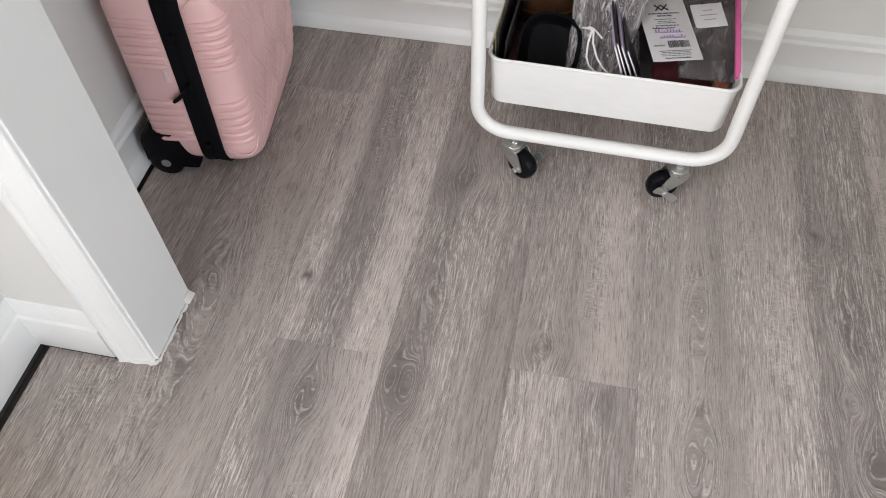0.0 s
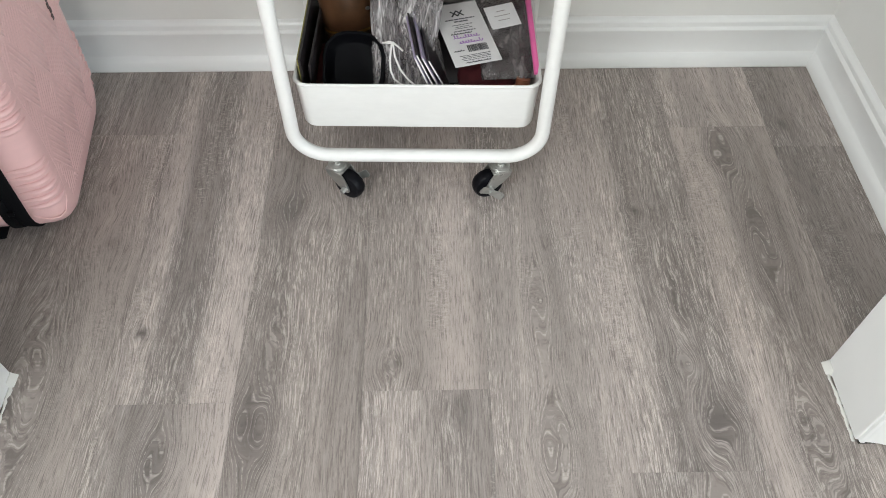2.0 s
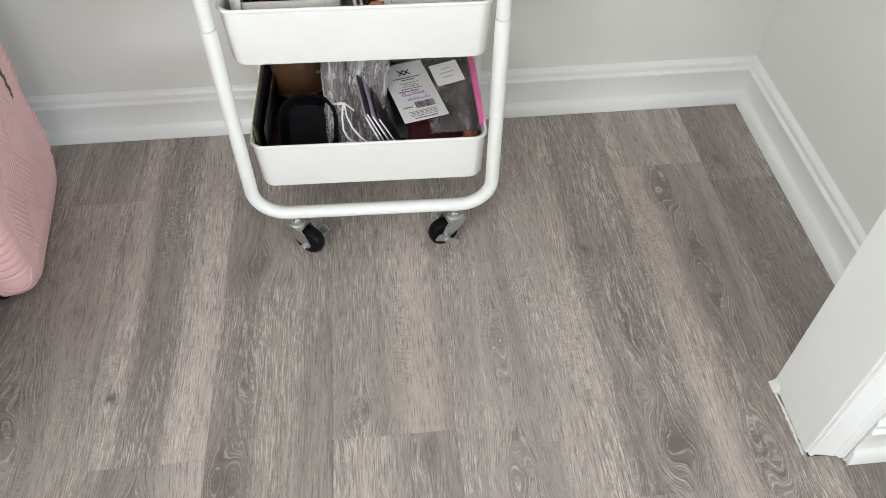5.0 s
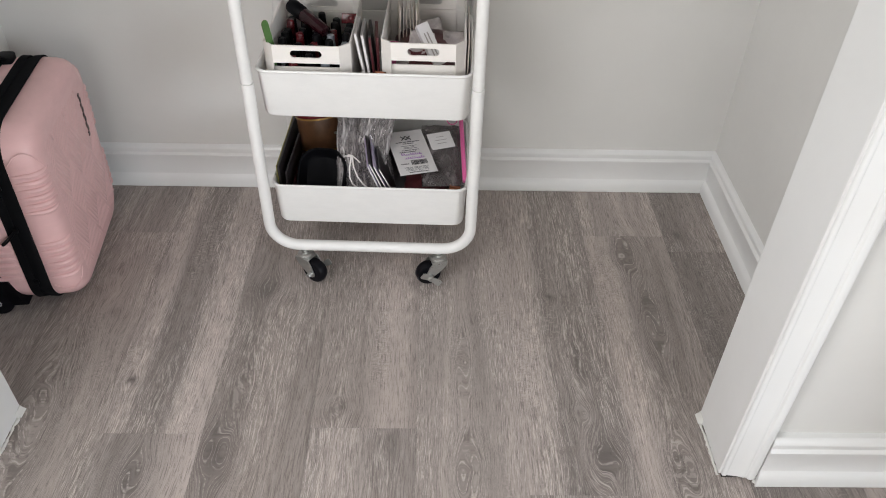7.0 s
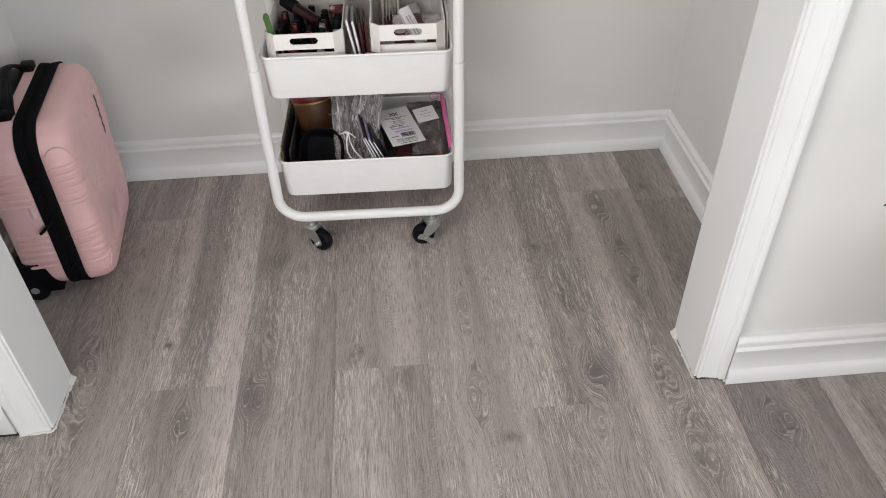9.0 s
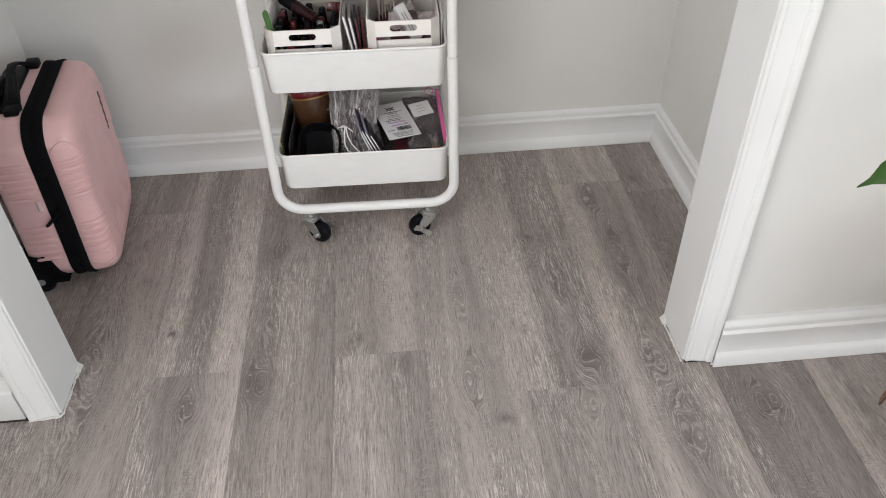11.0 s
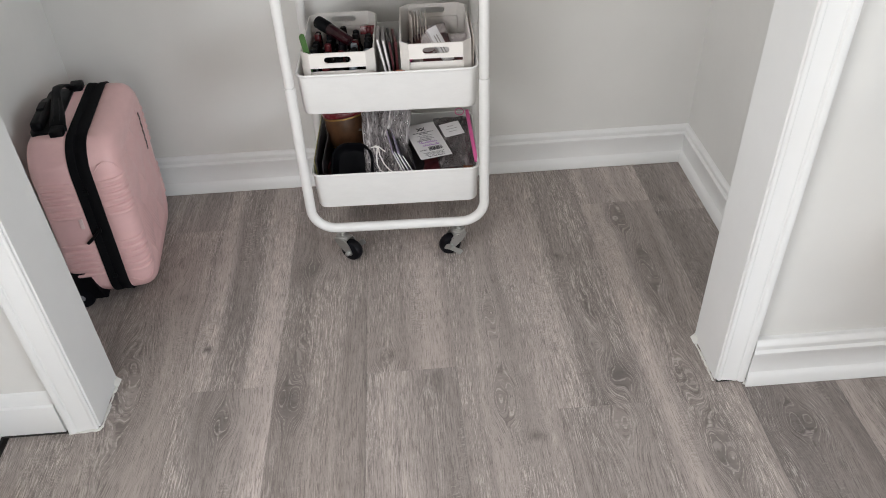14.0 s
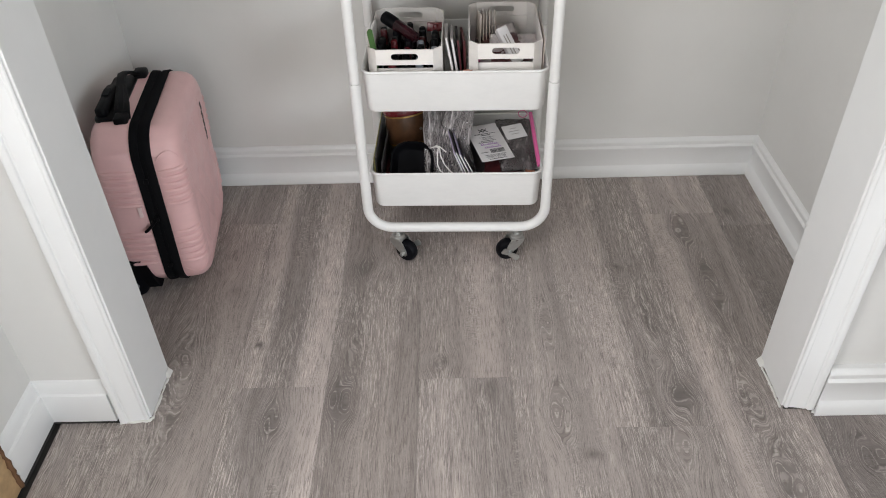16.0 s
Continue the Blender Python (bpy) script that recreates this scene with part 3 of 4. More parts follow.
def shell(name, xs, seed):
    """One half of the case: xs are (offset along the thickness, inset of the outline)."""
    bm = bmesh.new()
    loops = []
    for x, inset in xs:
        loops.append([Vector((x, py, pz)) for py, pz in rrect(CW / 2, (CB + CT) / 2, CW - 2 * inset, CT - CB - 2 * inset, 0.066 - inset * 0.4, 10)])
    rings(bm, loops, cap0=False)
    return bm


front_bm = shell("front_shell", [(0.020, 0.002), (0.022, 0.0), (0.046, 0.0012), (0.058, 0.0035), (0.067, 0.008), (0.074, 0.015), (0.0785, 0.025), (0.0805, 0.038)], 1)


def rib(bm, a, b, r, flat=(1, 0, 0)):
    """A low rounded rib with tapered ends."""
    a, b = Vector(a), Vector(b)
    pts = [a, a.lerp(b, 0.02), a.lerp(b, 0.06), a.lerp(b, 0.94), a.lerp(b, 0.98), b]
    tube(bm, pts, [r * 0.2, r * 0.7, r, r, r * 0.7, r * 0.2], 8)


front_shell = part("front_shell", front_bm, PINK, case, smooth=50)
# ribs on the broad face, woven in slanting squares whose ribs run one way and then the other; short bands of ribs over the edges
def clipped(p, q, lo, hi):
    """The stretch of p-q inside a rectangle of the face, or nothing."""
    t0, t1 = 0.0, 1.0
    for k in (0, 1):
        d = q[k] - p[k]
        if abs(d) < 1e-9:
            if not lo[k] < p[k] < hi[k]:
                return None
            continue
        ta, tb = sorted(((lo[k] - p[k]) / d, (hi[k] - p[k]) / d))
        t0, t1 = max(t0, ta), min(t1, tb)
    if t1 - t0 < 0.06:
        return None
    return [tuple(p[k] + (q[k] - p[k]) * t for k in (0, 1)) for t in (t0, t1)]


CELL, SLANT = 0.080, radians(58)
ax, az = (math.cos(SLANT), math.sin(SLANT)), (-math.cos(SLANT), math.sin(SLANT))
for i in range(-6, 7):
    for j in range(-6, 7):
        along, across = (ax, az) if (i + j) % 2 else (az, ax)
        p0 = [CW / 2 + CELL * (i * ax[k] + j * az[k]) if k == 0 else 0.220 + CELL * (i * ax[k] + j * az[k]) for k in (0, 1)]
        for m_ in range(8):
            off = (m_ + 0.5) / 8 * CELL
            start = [p0[k] + across[k] * off for k in (0, 1)]
            stop = [start[k] + along[k] * CELL for k in (0, 1)]
            seg = clipped(start, stop, (0.052, 0.062), (CW - 0.040, 0.378))
            if seg and not any(abs(pt[0] - 0.278) < 0.010 and 0.25 < pt[1] < 0.37 for pt in (seg[0], seg[1], [(seg[0][k] + seg[1][k]) / 2 for k in (0, 1)])):
                bm = bmesh.new()
                rib(bm, (0.0772, *seg[0]), (0.0772, *seg[1]), 0.0042)
                part("rib", bm, PINK, front_shell, smooth=60)
for z0 in (0.098, 0.258):
    for k in range(6):
        z = z0 + 0.0165 * k
        path = [(0.026, 0.0, z), (0.045, 0.0008, z), (0.058, 0.0033, z), (0.067, 0.008, z), (0.0738, 0.015, z), (0.078, 0.025, z), (0.0795, 0.046, z)]
        for pts in (path, [(px, CW - py, pz) for px, py, pz in path]):
            bm = bmesh.new()
            tube(bm, pts, [0.001, 0.0050, 0.0056, 0.0058, 0.0056, 0.0044, 0.0006], 10)
            part("rib", bm, PINK, front_shell, smooth=60)
back_bm = shell("rear_shell", [(-0.014, 0.002), (-0.016, 0.0), (-0.080, 0.0015), (-0.092, 0.005), (-0.101, 0.012), (-0.106, 0.024), (-0.108, 0.036)], 2)
rear_shell = part("rear_shell", back_bm, PINK, case, smooth=50)
for z0 in (0.098, 0.258):
    for k in range(6):
        z = z0 + 0.0165 * k
        for y in (0.0006, CW - 0.0006):
            bm = bmesh.new()
            tube(bm, [(-0.022, y, z), (-0.030, y, z), (-0.078, y, z), (-0.094, y + (0.004 if y < 0.1 else -0.004), z)], [0.001, 0.0052, 0.0052, 0.001], 10)
            part("rib", bm, PINK, rear_shell, smooth=60)
bm = bmesh.new()
loops = [[Vector((x, py, pz)) for py, pz in rrect(CW / 2, (CB + CT) / 2, CW - 2 * i, CT - CB - 2 * i, 0.066, 10)] for x, i in
         ((-0.0185, 0.004), (-0.0185, -0.0022), (-0.0165, -0.0032), (-0.0025, -0.0022), (-0.0015, 0.0006), (0.0055, 0.0006), (0.0065, -0.0022), (0.0215, -0.0032), (0.0235, -0.0022), (0.0235, 0.004))]
rings(bm, loops, False, False)
part("zip_band", bm, ZIP, case, "black fabric zip band", smooth=40)
bm = bmesh.new()
box(bm, -0.0042, 0.0042, -0.008, -0.0015, 0.217, 0.229, 0.001)
tube(bm, [(-0.002, -0.006, 0.220), (-0.012, -0.009, 0.210), (-0.024, -0.009, 0.198), (-0.031, -0.008, 0.192)], [0.0026, 0.0036, 0.0038, 0.0034], 8)
part("zip_pull", bm, BLACK, case, "black cord zip pull", smooth=40)
bm = bmesh.new()
box(bm, -0.036, -0.028, -0.003, 0.002, 0.228, 0.254, 0.0012)
part("side_tab", bm, PALEPINK, case, "pale pink tab beside the zip", smooth=40)
for z in (0.085, 0.315):
    part("zip_stop", bx(-0.006, 0.004, -0.0055, -0.001, z, z + 0.01, bevel=0.001), BLACK, case)
# wheels at the lower rear corners
for y, s in ((0.0, 1), (CW, -1)):
    bm = bmesh.new()
    y0, y1 = sorted((y - s * 0.0025, y + s * 0.075))
    loops = [[Vector((px, yy, pz)) for px, pz in ((-0.126, 0.036), (-0.126, 0.084), (-0.121, 0.097), (-0.108, 0.104), (-0.066, 0.104), (-0.056, 0.097), (-0.050, 0.074), (-0.044, 0.048), (-0.034, 0.026), (-0.062, 0.026), (-0.068, 0.046), (-0.092, 0.064), (-0.116, 0.052))] for yy in (y0, y0 + 0.003, y1 - 0.003, y1)]
    for lp_ in (loops[0], loops[3]):
        c = sum(lp_, Vector()) / len(lp_)
        for v in lp_:
            v += (c - v) * 0.05
    rings(bm, loops)
    housing = part("wheel_housing", bm, BLACK, case, "black plastic wheel housing", smooth=35)
    m = Matrix.Translation((-0.094, y + s * 0.012, 0.0318)) @ pose(0, 0, 0, 90, 0, 0) @ Matrix.Diagonal((1.24, 1.24, 1.24, 1))
    bm = bmesh.new()
    lathe(bm, [(0.010, -0.010), (0.0205, -0.0105), (0.0245, -0.008), (0.0255, -0.004), (0.0255, 0.004), (0.0245, 0.008), (0.0205, 0.0105), (0.010, 0.010)], m, 28)
    part("wheel", bm, RUBBER, housing, "black rubber wheel", smooth=35)
    bm = bmesh.new()
    lathe(bm, [(0.0, -0.0125), (0.002, -0.0125), (0.003, -0.0112), (0.0066, -0.0112), (0.0074, -0.0095), (0.0074, 0.0095), (0.0066, 0.0112), (0.0, 0.0112)], m, 20)
    part("hub", bm, HUB, housing, "grey wheel hub", smooth=35)
for y in (0.05, CW - 0.05):
    bm = bmesh.new()
    lathe(bm, [(0.005, 0.0024), (0.008, 0.0034), (0.009, 0.010), (0.009, CB + 0.006), (0.0, CB + 0.007)], Matrix.Translation((0.026, y + 0.02, 0)), 16)
    part("foot", bm, BLACK, case, "black plastic foot", smooth=40)
# handles on the top
bm = bmesh.new()
loops = [[Vector((px, py, z)) for px, py in rrect(-0.070, 0.180, 0.054 - i, 0.215 - i, 0.016)] for z, i in ((CT - 0.014, 0.0), (CT + 0.002, 0.0), (CT + 0.004, 0.005))]
rings(bm, loops)
part("handle_plate", bm, BLACK, case, "black plastic handle recess plate", smooth=40)
bm = bmesh.new()
loops = [[Vector((px, py, z)) for px, py in rrect(-0.082, 0.145, 0.024 - i, 0.124 - i, 0.010)] for z, i in ((CT + 0.002, 0.003), (CT + 0.005, 0.0), (CT + 0.017, 0.0), (CT + 0.0205, 0.004), (CT + 0.022, 0.009))]
rings(bm, loops)
grip = part("pull_handle", bm, BLACK, case, "black telescopic pull handle pushed down", smooth=40)
part("release_button", bx(-0.091, -0.075, 0.145, 0.178, CT + 0.021, CT + 0.0255, bevel=0.0014), RUBBER, grip)
# a slack strap that bows over to the pull handle's side
bm = bmesh.new()
loops = []
for px, py, pz, w in ((-0.037, 0.078, 0.001, 0.017), (-0.039, 0.090, 0.012, 0.017), (-0.043, 0.118, 0.018, 0.016), (-0.049, 0.150, 0.021, 0.014), (-0.056, 0.184, 0.024, 0.012),
                      (-0.062, 0.212, 0.027, 0.010), (-0.064, 0.236, 0.029, 0.010), (-0.059, 0.254, 0.025, 0.011), (-0.049, 0.268, 0.017, 0.012), (-0.038, 0.280, 0.004, 0.012)):
    loops.append([Vector((px + dx * w, py, CT + pz + dz)) for dx, dz in ((-1, -0.001), (-0.85, 0.0028), (-0.35, 0.0042), (0.35, 0.0042), (0.85, 0.0028), (1, -0.001), (0.8, -0.0035), (-0.8, -0.0035))])
rings(bm, loops)
strap = part("carry_handle", bm, BLACK, case, "black padded carry handle", smooth=50)
for dx in (-0.006, 0.006):
    bm = bmesh.new()
    tube(bm, [(-0.040 + dx, 0.094, CT + 0.0165), (-0.043 + dx, 0.118, CT + 0.022), (-0.049 + dx, 0.150, CT + 0.025), (-0.056 + dx * 0.8, 0.184, CT + 0.028)], 0.0011, 6)
    part("stitching", bm, RUBBER, strap, smooth=50)
for y, h in ((0.074, 0.012), (0.289, 0.014)):
    part("handle_end", bx(-0.053, -0.024, y - 0.017, y + 0.017, CT - 0.010, CT + h, bevel=0.005), BLACK, case, smooth=40)
# raised outline round the ribbed corners
edge_path = [(0.028, 0.0, 0.366), (0.040, 0.0004, 0.382), (0.052, 0.0022, 0.388), (0.062, 0.0055, 0.386), (0.070, 0.0110, 0.378), (0.0752, 0.0180, 0.364), (0.0782, 0.0270, 0.345), (0.0795, 0.0370, 0.320),
             (0.0798, 0.0450, 0.290), (0.0798, 0.0480, 0.250), (0.0798, 0.0480, 0.190), (0.0798, 0.0460, 0.140), (0.0795, 0.0380, 0.100), (0.0782, 0.0270, 0.078), (0.0745, 0.0165, 0.066), (0.066, 0.0078, 0.062), (0.050, 0.0020, 0.064), (0.030, 0.0, 0.076)]
for mirrored in (False, True):
    bm = bmesh.new()
    tube(bm, [(px, CW - py if mirrored else py, pz) for px, py, pz in edge_path], 0.0013, 8)
    part("moulded_edge", bm, PINK, front_shell, smooth=60)
# lettering on the broad face, too small to read: plain bars
for k in range(9):
    part("logo_bar", bx(0.0800, 0.0822, 0.2735 + 0.0030 * (k % 2), 0.2800 + 0.0030 * (k % 2), 0.258 + 0.0112 * k, 0.2672 + 0.0112 * k), LOGO, case)


# ---- things in the cart ----
def paper(name, color, rough=0.6, spread=0.08):
    n = Nodes(name, rough, color)
    p = n.coords()
    f = n.noise(p, 40, 4)
    n.set("Base Color", n.mix(n.ramp(f, 0.35, 0.7), color, tuple(c * (1 - spread) for c in color)))
    n.bump(n.noise(p, 500, 3), 0.25, 0.0006)
    return n.mat


CARD_WHITE = paper("white_card", (0.72, 0.70, 0.70))
CARD_LILAC = paper("lilac_card", (0.42, 0.36, 0.50))
CARD_CREAM = paper("cream_card", (0.66, 0.58, 0.52))
INK = moulded("black_ink", (0.03, 0.03, 0.035), 0.6)
INK_GREY = moulded("faded_ink", (0.10, 0.10, 0.11), 0.6)
INK_PURPLE = moulded("purple_ink", (0.36, 0.16, 0.48), 0.6)
OLIVE = paper("olive_cover", (0.30, 0.27, 0.07), 0.4)
MAROON = paper("maroon_cover", (0.10, 0.022, 0.026), 0.3, 0.4)
DARK = paper("dark_cover", (0.028, 0.022, 0.024), 0.35, 0.4)
GREY_COVER = paper("grey_cover", (0.36, 0.33, 0.32), 0.4)
BROWN = paper("brown_tin", (0.105, 0.050, 0.024), 0.3, 0.5)
RED = moulded("red_lacquer", (0.12, 0.010, 0.014), 0.25, 0.05, 0.15)
COPPER = moulded("copper_foil", (0.42, 0.16, 0.09), 0.3, 0.1, 0.3, 0.5)
PINK_ZIP = moulded("pink_zip_plastic", (0.72, 0.13, 0.34), 0.3)
BOWL = moulded("black_tub_plastic", (0.003, 0.003, 0.004), 0.5, 0.1, 0.1, spec=0.06)
CORD = paper("white_cord", (0.74, 0.72, 0.70), 0.6)
GREEN = paper("green_file", (0.085, 0.19, 0.05), 0.6, 0.2)
CORAL = paper("coral_ribbon_cloth", (0.80, 0.30, 0.19), 0.5, 0.12)
CORAL_PALE = paper("pale_coral_cloth", (0.84, 0.64, 0.55), 0.6, 0.1)
GLASS_DARK = moulded("dark_bottle_glass", (0.02, 0.012, 0.015), 0.1, 0.0, 0.2)
GLASS_RED = moulded("red_bottle_glass", (0.028, 0.005, 0.008), 0.1, 0.0, 0.2)
GLASS_PINK = moulded("pink_bottle_glass", (0.55, 0.12, 0.26), 0.12, 0.0, 0.2)
CAP_GREY = moulded("grey_cap", (0.23, 0.25, 0.28), 0.3)
CLEAR = film("clear_plastic_film", (0.26, 0.235, 0.235), 0.60, 0.14, (120, 60, 20), (0.80, 0.77, 0.76))
SMOKE = film("smoky_plastic_film", (0.12, 0.105, 0.105), 0.85, 0.18, (70, 45, 30), (0.21, 0.19, 0.19))
TISSUE = film("crumpled_white_film", (0.62, 0.56, 0.55), 1.0, 0.4, 24, (0.72, 0.68, 0.66))


def pillow(w, h, t, seed, wrinkle=0.004, rows=16, cols=24):
    """A closed limp bag: flat at both ends, fuller between, with creases. Width along x, height along z."""
    bm = bmesh.new()
    loops = []
    for i in range(rows + 1):
        v = i / rows
        full = max(0.0, math.sin(math.pi * v)) ** 0.6
        lp_ = []
        for k in range(cols):
            a = 2 * math.pi * k / cols
            c, s = math.cos(a), math.sin(a)
            px = w / 2 * math.copysign(abs(c) ** 0.7, c) * (0.96 + 0.04 * full)
            py = (0.0012 + t / 2 * full) * s
            n1 = noise.noise(Vector((px * 30 + seed * 7.3, v * 5, s * 2 + seed)))
            n2 = noise.noise(Vector((px * 90 + seed * 3.1, v * 12 + seed, s)))
            lp_.append(Vector((px + wrinkle * 0.5 * n2, py + wrinkle * (n1 * 1.6 + n2 * 0.8), h * v + wrinkle * n1)))
        loops.append(lp_)
    return rings(bm, loops)


def single(name, bm, mat, m, label, category, smooth=40, group=""):
    ob = part(name, bm, mat, None, smooth=smooth)
    ob.matrix_world = ASKEW @ m
    return tagged(ob, label, category, group)


FLOOR1, FLOOR2, FLOOR3 = 0.1415, 0.3965, 0.6555

def in_cart(name, m, label, category, group=""):
    return thing(name, ASKEW @ m, label, category, group)


# lower tray
mag = in_cart("magazine", pose(0.0935, 1.525, FLOOR1 + 0.002, 0, -1.5, 0), "olive-edged magazine standing against the tray side", "magazine")
part("cover", bx(-0.0035, -0.0018, -0.112, 0.112, 0, 0.118, bevel=0.0004), OLIVE, mag, "olive-yellow cover")
part("page_block", bx(-0.0018, 0.0022, -0.111, 0.111, 0.001, 0.1165), DARK, mag)
single("dark_folder", bx(-0.002, 0.002, -0.10, 0.10, 0, 0.10, bevel=0.0006), DARK, pose(0.103, 1.52, FLOOR1 + 0.002, 0, 2, -1), "dark folder standing beside the magazine", "folder")
single("maroon_pouch", pillow(0.055, 0.15, 0.035, 3), MAROON, pose(0.118, 1.405, FLOOR1 + 0.016, -80, 0, 2), "crumpled dark maroon plastic pouch in the tray", "pouch")

tin = in_cart("round_tin", pose(0.166, 1.575, FLOOR1 + 0.006, -12, -7, 0) @ Matrix.Diagonal((1.24, 1.2, 1.0, 1)), "brown and gold round tin with a red rim", "tin")
bm = bmesh.new()
lathe(bm, [(0.0, 0.0), (0.040, 0.0), (0.042, 0.002), (0.0425, 0.05), (0.0415, 0.053), (0.0425, 0.056), (0.042, 0.140), (0.040, 0.142)], None, 36)
part("body", bm, BROWN, tin, smooth=35)
bm = bmesh.new()
lathe(bm, [(0.040, 0.138), (0.0434, 0.138), (0.0440, 0.140), (0.0440, 0.150), (0.043, 0.153), (0.040, 0.152), (0.0395, 0.148), (0.0, 0.147)], None, 36)
part("lid", bm, RED, tin, "red lid", smooth=35)
GOLD = moulded("dull_gold", (0.34, 0.20, 0.06), 0.35, 0.1, 0.3, 0.6)
for z in (0.060, 0.132):
    bm = bmesh.new()
    lathe(bm, [(0.0415, z), (0.0432, z + 0.0006), (0.0432, z + 0.004), (0.0415, z + 0.0046)], None, 36)
    part("gold_band", bm, GOLD, tin, "dull gold band", 35)
bm = bmesh.new()
lathe(bm, [(0.0, -0.0015), (0.003, -0.0015), (0.003, 0.0015), (0.0, 0.0015)], pose(0.03, -0.0305, 0.098, 90, 0, 45), 12)
part("rivet", bm, ZINC, tin)

tub = in_cart("plastic_tub", pose(0.172, 1.455, 0.214, 46, 0, -4) @ Matrix.Diagonal((1.16, 1.08, 1.0, 1)), "black rounded plastic tub lying tilted in the tray", "tub")
bm = bmesh.new()
def tub_loop(w, d, z, r):
    return [Vector((px, py, z)) for px, py in rrect(0, 0, w, d, r, 6)]
loops = [tub_loop(0.080, 0.096, -0.030, 0.030), tub_loop(0.084, 0.100, -0.004, 0.034), tub_loop(0.090, 0.106, -0.002, 0.036), tub_loop(0.091, 0.107, 0.001, 0.036), tub_loop(0.089, 0.105, 0.0036, 0.036),
         tub_loop(0.083, 0.099, 0.004, 0.034), tub_loop(0.078, 0.094, 0.001, 0.032), tub_loop(0.073, 0.088, -0.012, 0.030), tub_loop(0.062, 0.076, -0.018, 0.028)]
rings(bm, loops)
part("tub_body", bm, BOWL, tub, smooth=40)

for i, (x, w, lean, tilt, sd) in enumerate(((0.225, 0.055, -40, 10, 1), (0.247, 0.06, -46, -4, 2), (0.268, 0.05, -42, -14, 5), (0.286, 0.045, -48, -18, 6), (0.300, 0.050, -38, -22, 7), (0.252, 0.075, -30, 2, 8))):
    single("clear_bag", pillow(w, 0.195, 0.018, sd, 0.006, 22, 28), CLEAR, pose(x + 0.006, 1.425 + 0.006 * i, FLOOR1 + 0.022, lean, tilt, 14 - 6 * i), "crumpled clear plastic bag of small supplies", "plastic bag", 50, "clear bags in the tray")
cord = [(0.222, 1.462, 0.258), (0.230, 1.452, 0.266), (0.240, 1.450, 0.268), (0.249, 1.446, 0.262), (0.256, 1.442, 0.257)]
bm = bmesh.new()
tube(bm, cord, 0.0016, 8)
tube(bm, [(0.238, 1.448, 0.268), (0.235, 1.434, 0.25), (0.236, 1.420, 0.235), (0.242, 1.410, 0.226), (0.252, 1.404, 0.221), (0.262, 1.401, 0.219)], 0.0016, 8)
tube(bm, [(0.240, 1.448, 0.268), (0.243, 1.434, 0.252), (0.252, 1.420, 0.237), (0.264, 1.410, 0.226), (0.275, 1.403, 0.220)], 0.0016, 8)
tube(bm, [(0.240, 1.449, 0.268), (0.233, 1.447, 0.272), (0.228, 1.449, 0.268), (0.236, 1.450, 0.266)], 0.0015, 8)
single("drawstring", bm, CORD, Matrix(), "white drawstring cord tied in a small bow", "cord", 60)

for i, (x, mat, hh) in enumerate(((0.306, CARD_LILAC, 0.140), (0.314, CARD_WHITE, 0.146), (0.323, CARD_LILAC, 0.138), (0.333, CARD_WHITE, 0.130))):
    bl = in_cart("booklet", pose(x + 0.018, 1.408 + 0.004 * i, FLOOR1 + 0.004, 0, -20 - 1.5 * i, 9), "thin booklet standing on edge in the tray", "booklet", "booklets in the tray")
    part("cover", bx(-0.0016, 0.0016, 0.0, 0.195, 0, hh, bevel=0.0004), DARK if i % 2 else mat, bl)
    part("page_block", bx(-0.001, 0.001, -0.002, 0.194, 0.001, hh - 0.002), CARD_WHITE, bl)

# printed card lying on the other things
tag = in_cart("printed_card", pose(0.380, 1.432, 0.2415, -87, 0, 16), "white printed hang card with barcode and purple handwriting", "card")
part("sheet", bx(-0.040, 0.040, -0.0004, 0.0008, 0, 0.155, bevel=0.0003), CARD_WHITE, tag)
bm = bmesh.new()
for sgn in (-1, 1):
    for dx in (-0.006, 0.004):
        m = Matrix.Translation((dx, -0.0007, 0.128)) @ pose(0, 0, 0, 0, sgn * 38, 0) @ Matrix.Diagonal((0.0024, 0.0005, 0.018, 1))
        bmesh.ops.create_cube(bm, size=1, matrix=m)
part("logo", bm, INK, tag, "plain crossed mark")
rb = random.Random(14)
for z, w, h in ((0.112, 0.052, 0.0024), (0.106, 0.024, 0.0024), (0.098, 0.036, 0.0010), (0.093, 0.026, 0.0008), (0.089, 0.030, 0.0008), (0.082, 0.038, 0.0018), (0.022, 0.052, 0.0011), (0.0185, 0.044, 0.0009), (0.015, 0.050, 0.0009), (0.011, 0.046, 0.0008)):
    # each line of small print is a row of word-long bars
    x = -w / 2
    while x < w / 2 - 0.002:
        run = min(rb.uniform(0.004, 0.010), w / 2 - x)
        part("text_bar", bx(x, x + run, -0.0009, -0.0004, z, z + h), INK_GREY, tag)
        x += run + 0.0014
rb = random.Random(5)
x = -0.008
while x < 0.026:
    w = rb.choice((0.0007, 0.0012, 0.0018))
    part("barcode_bar", bx(x, x + w, -0.0009, -0.0004, 0.030, 0.046), INK, tag)
    x += w + rb.choice((0.0008, 0.0012))
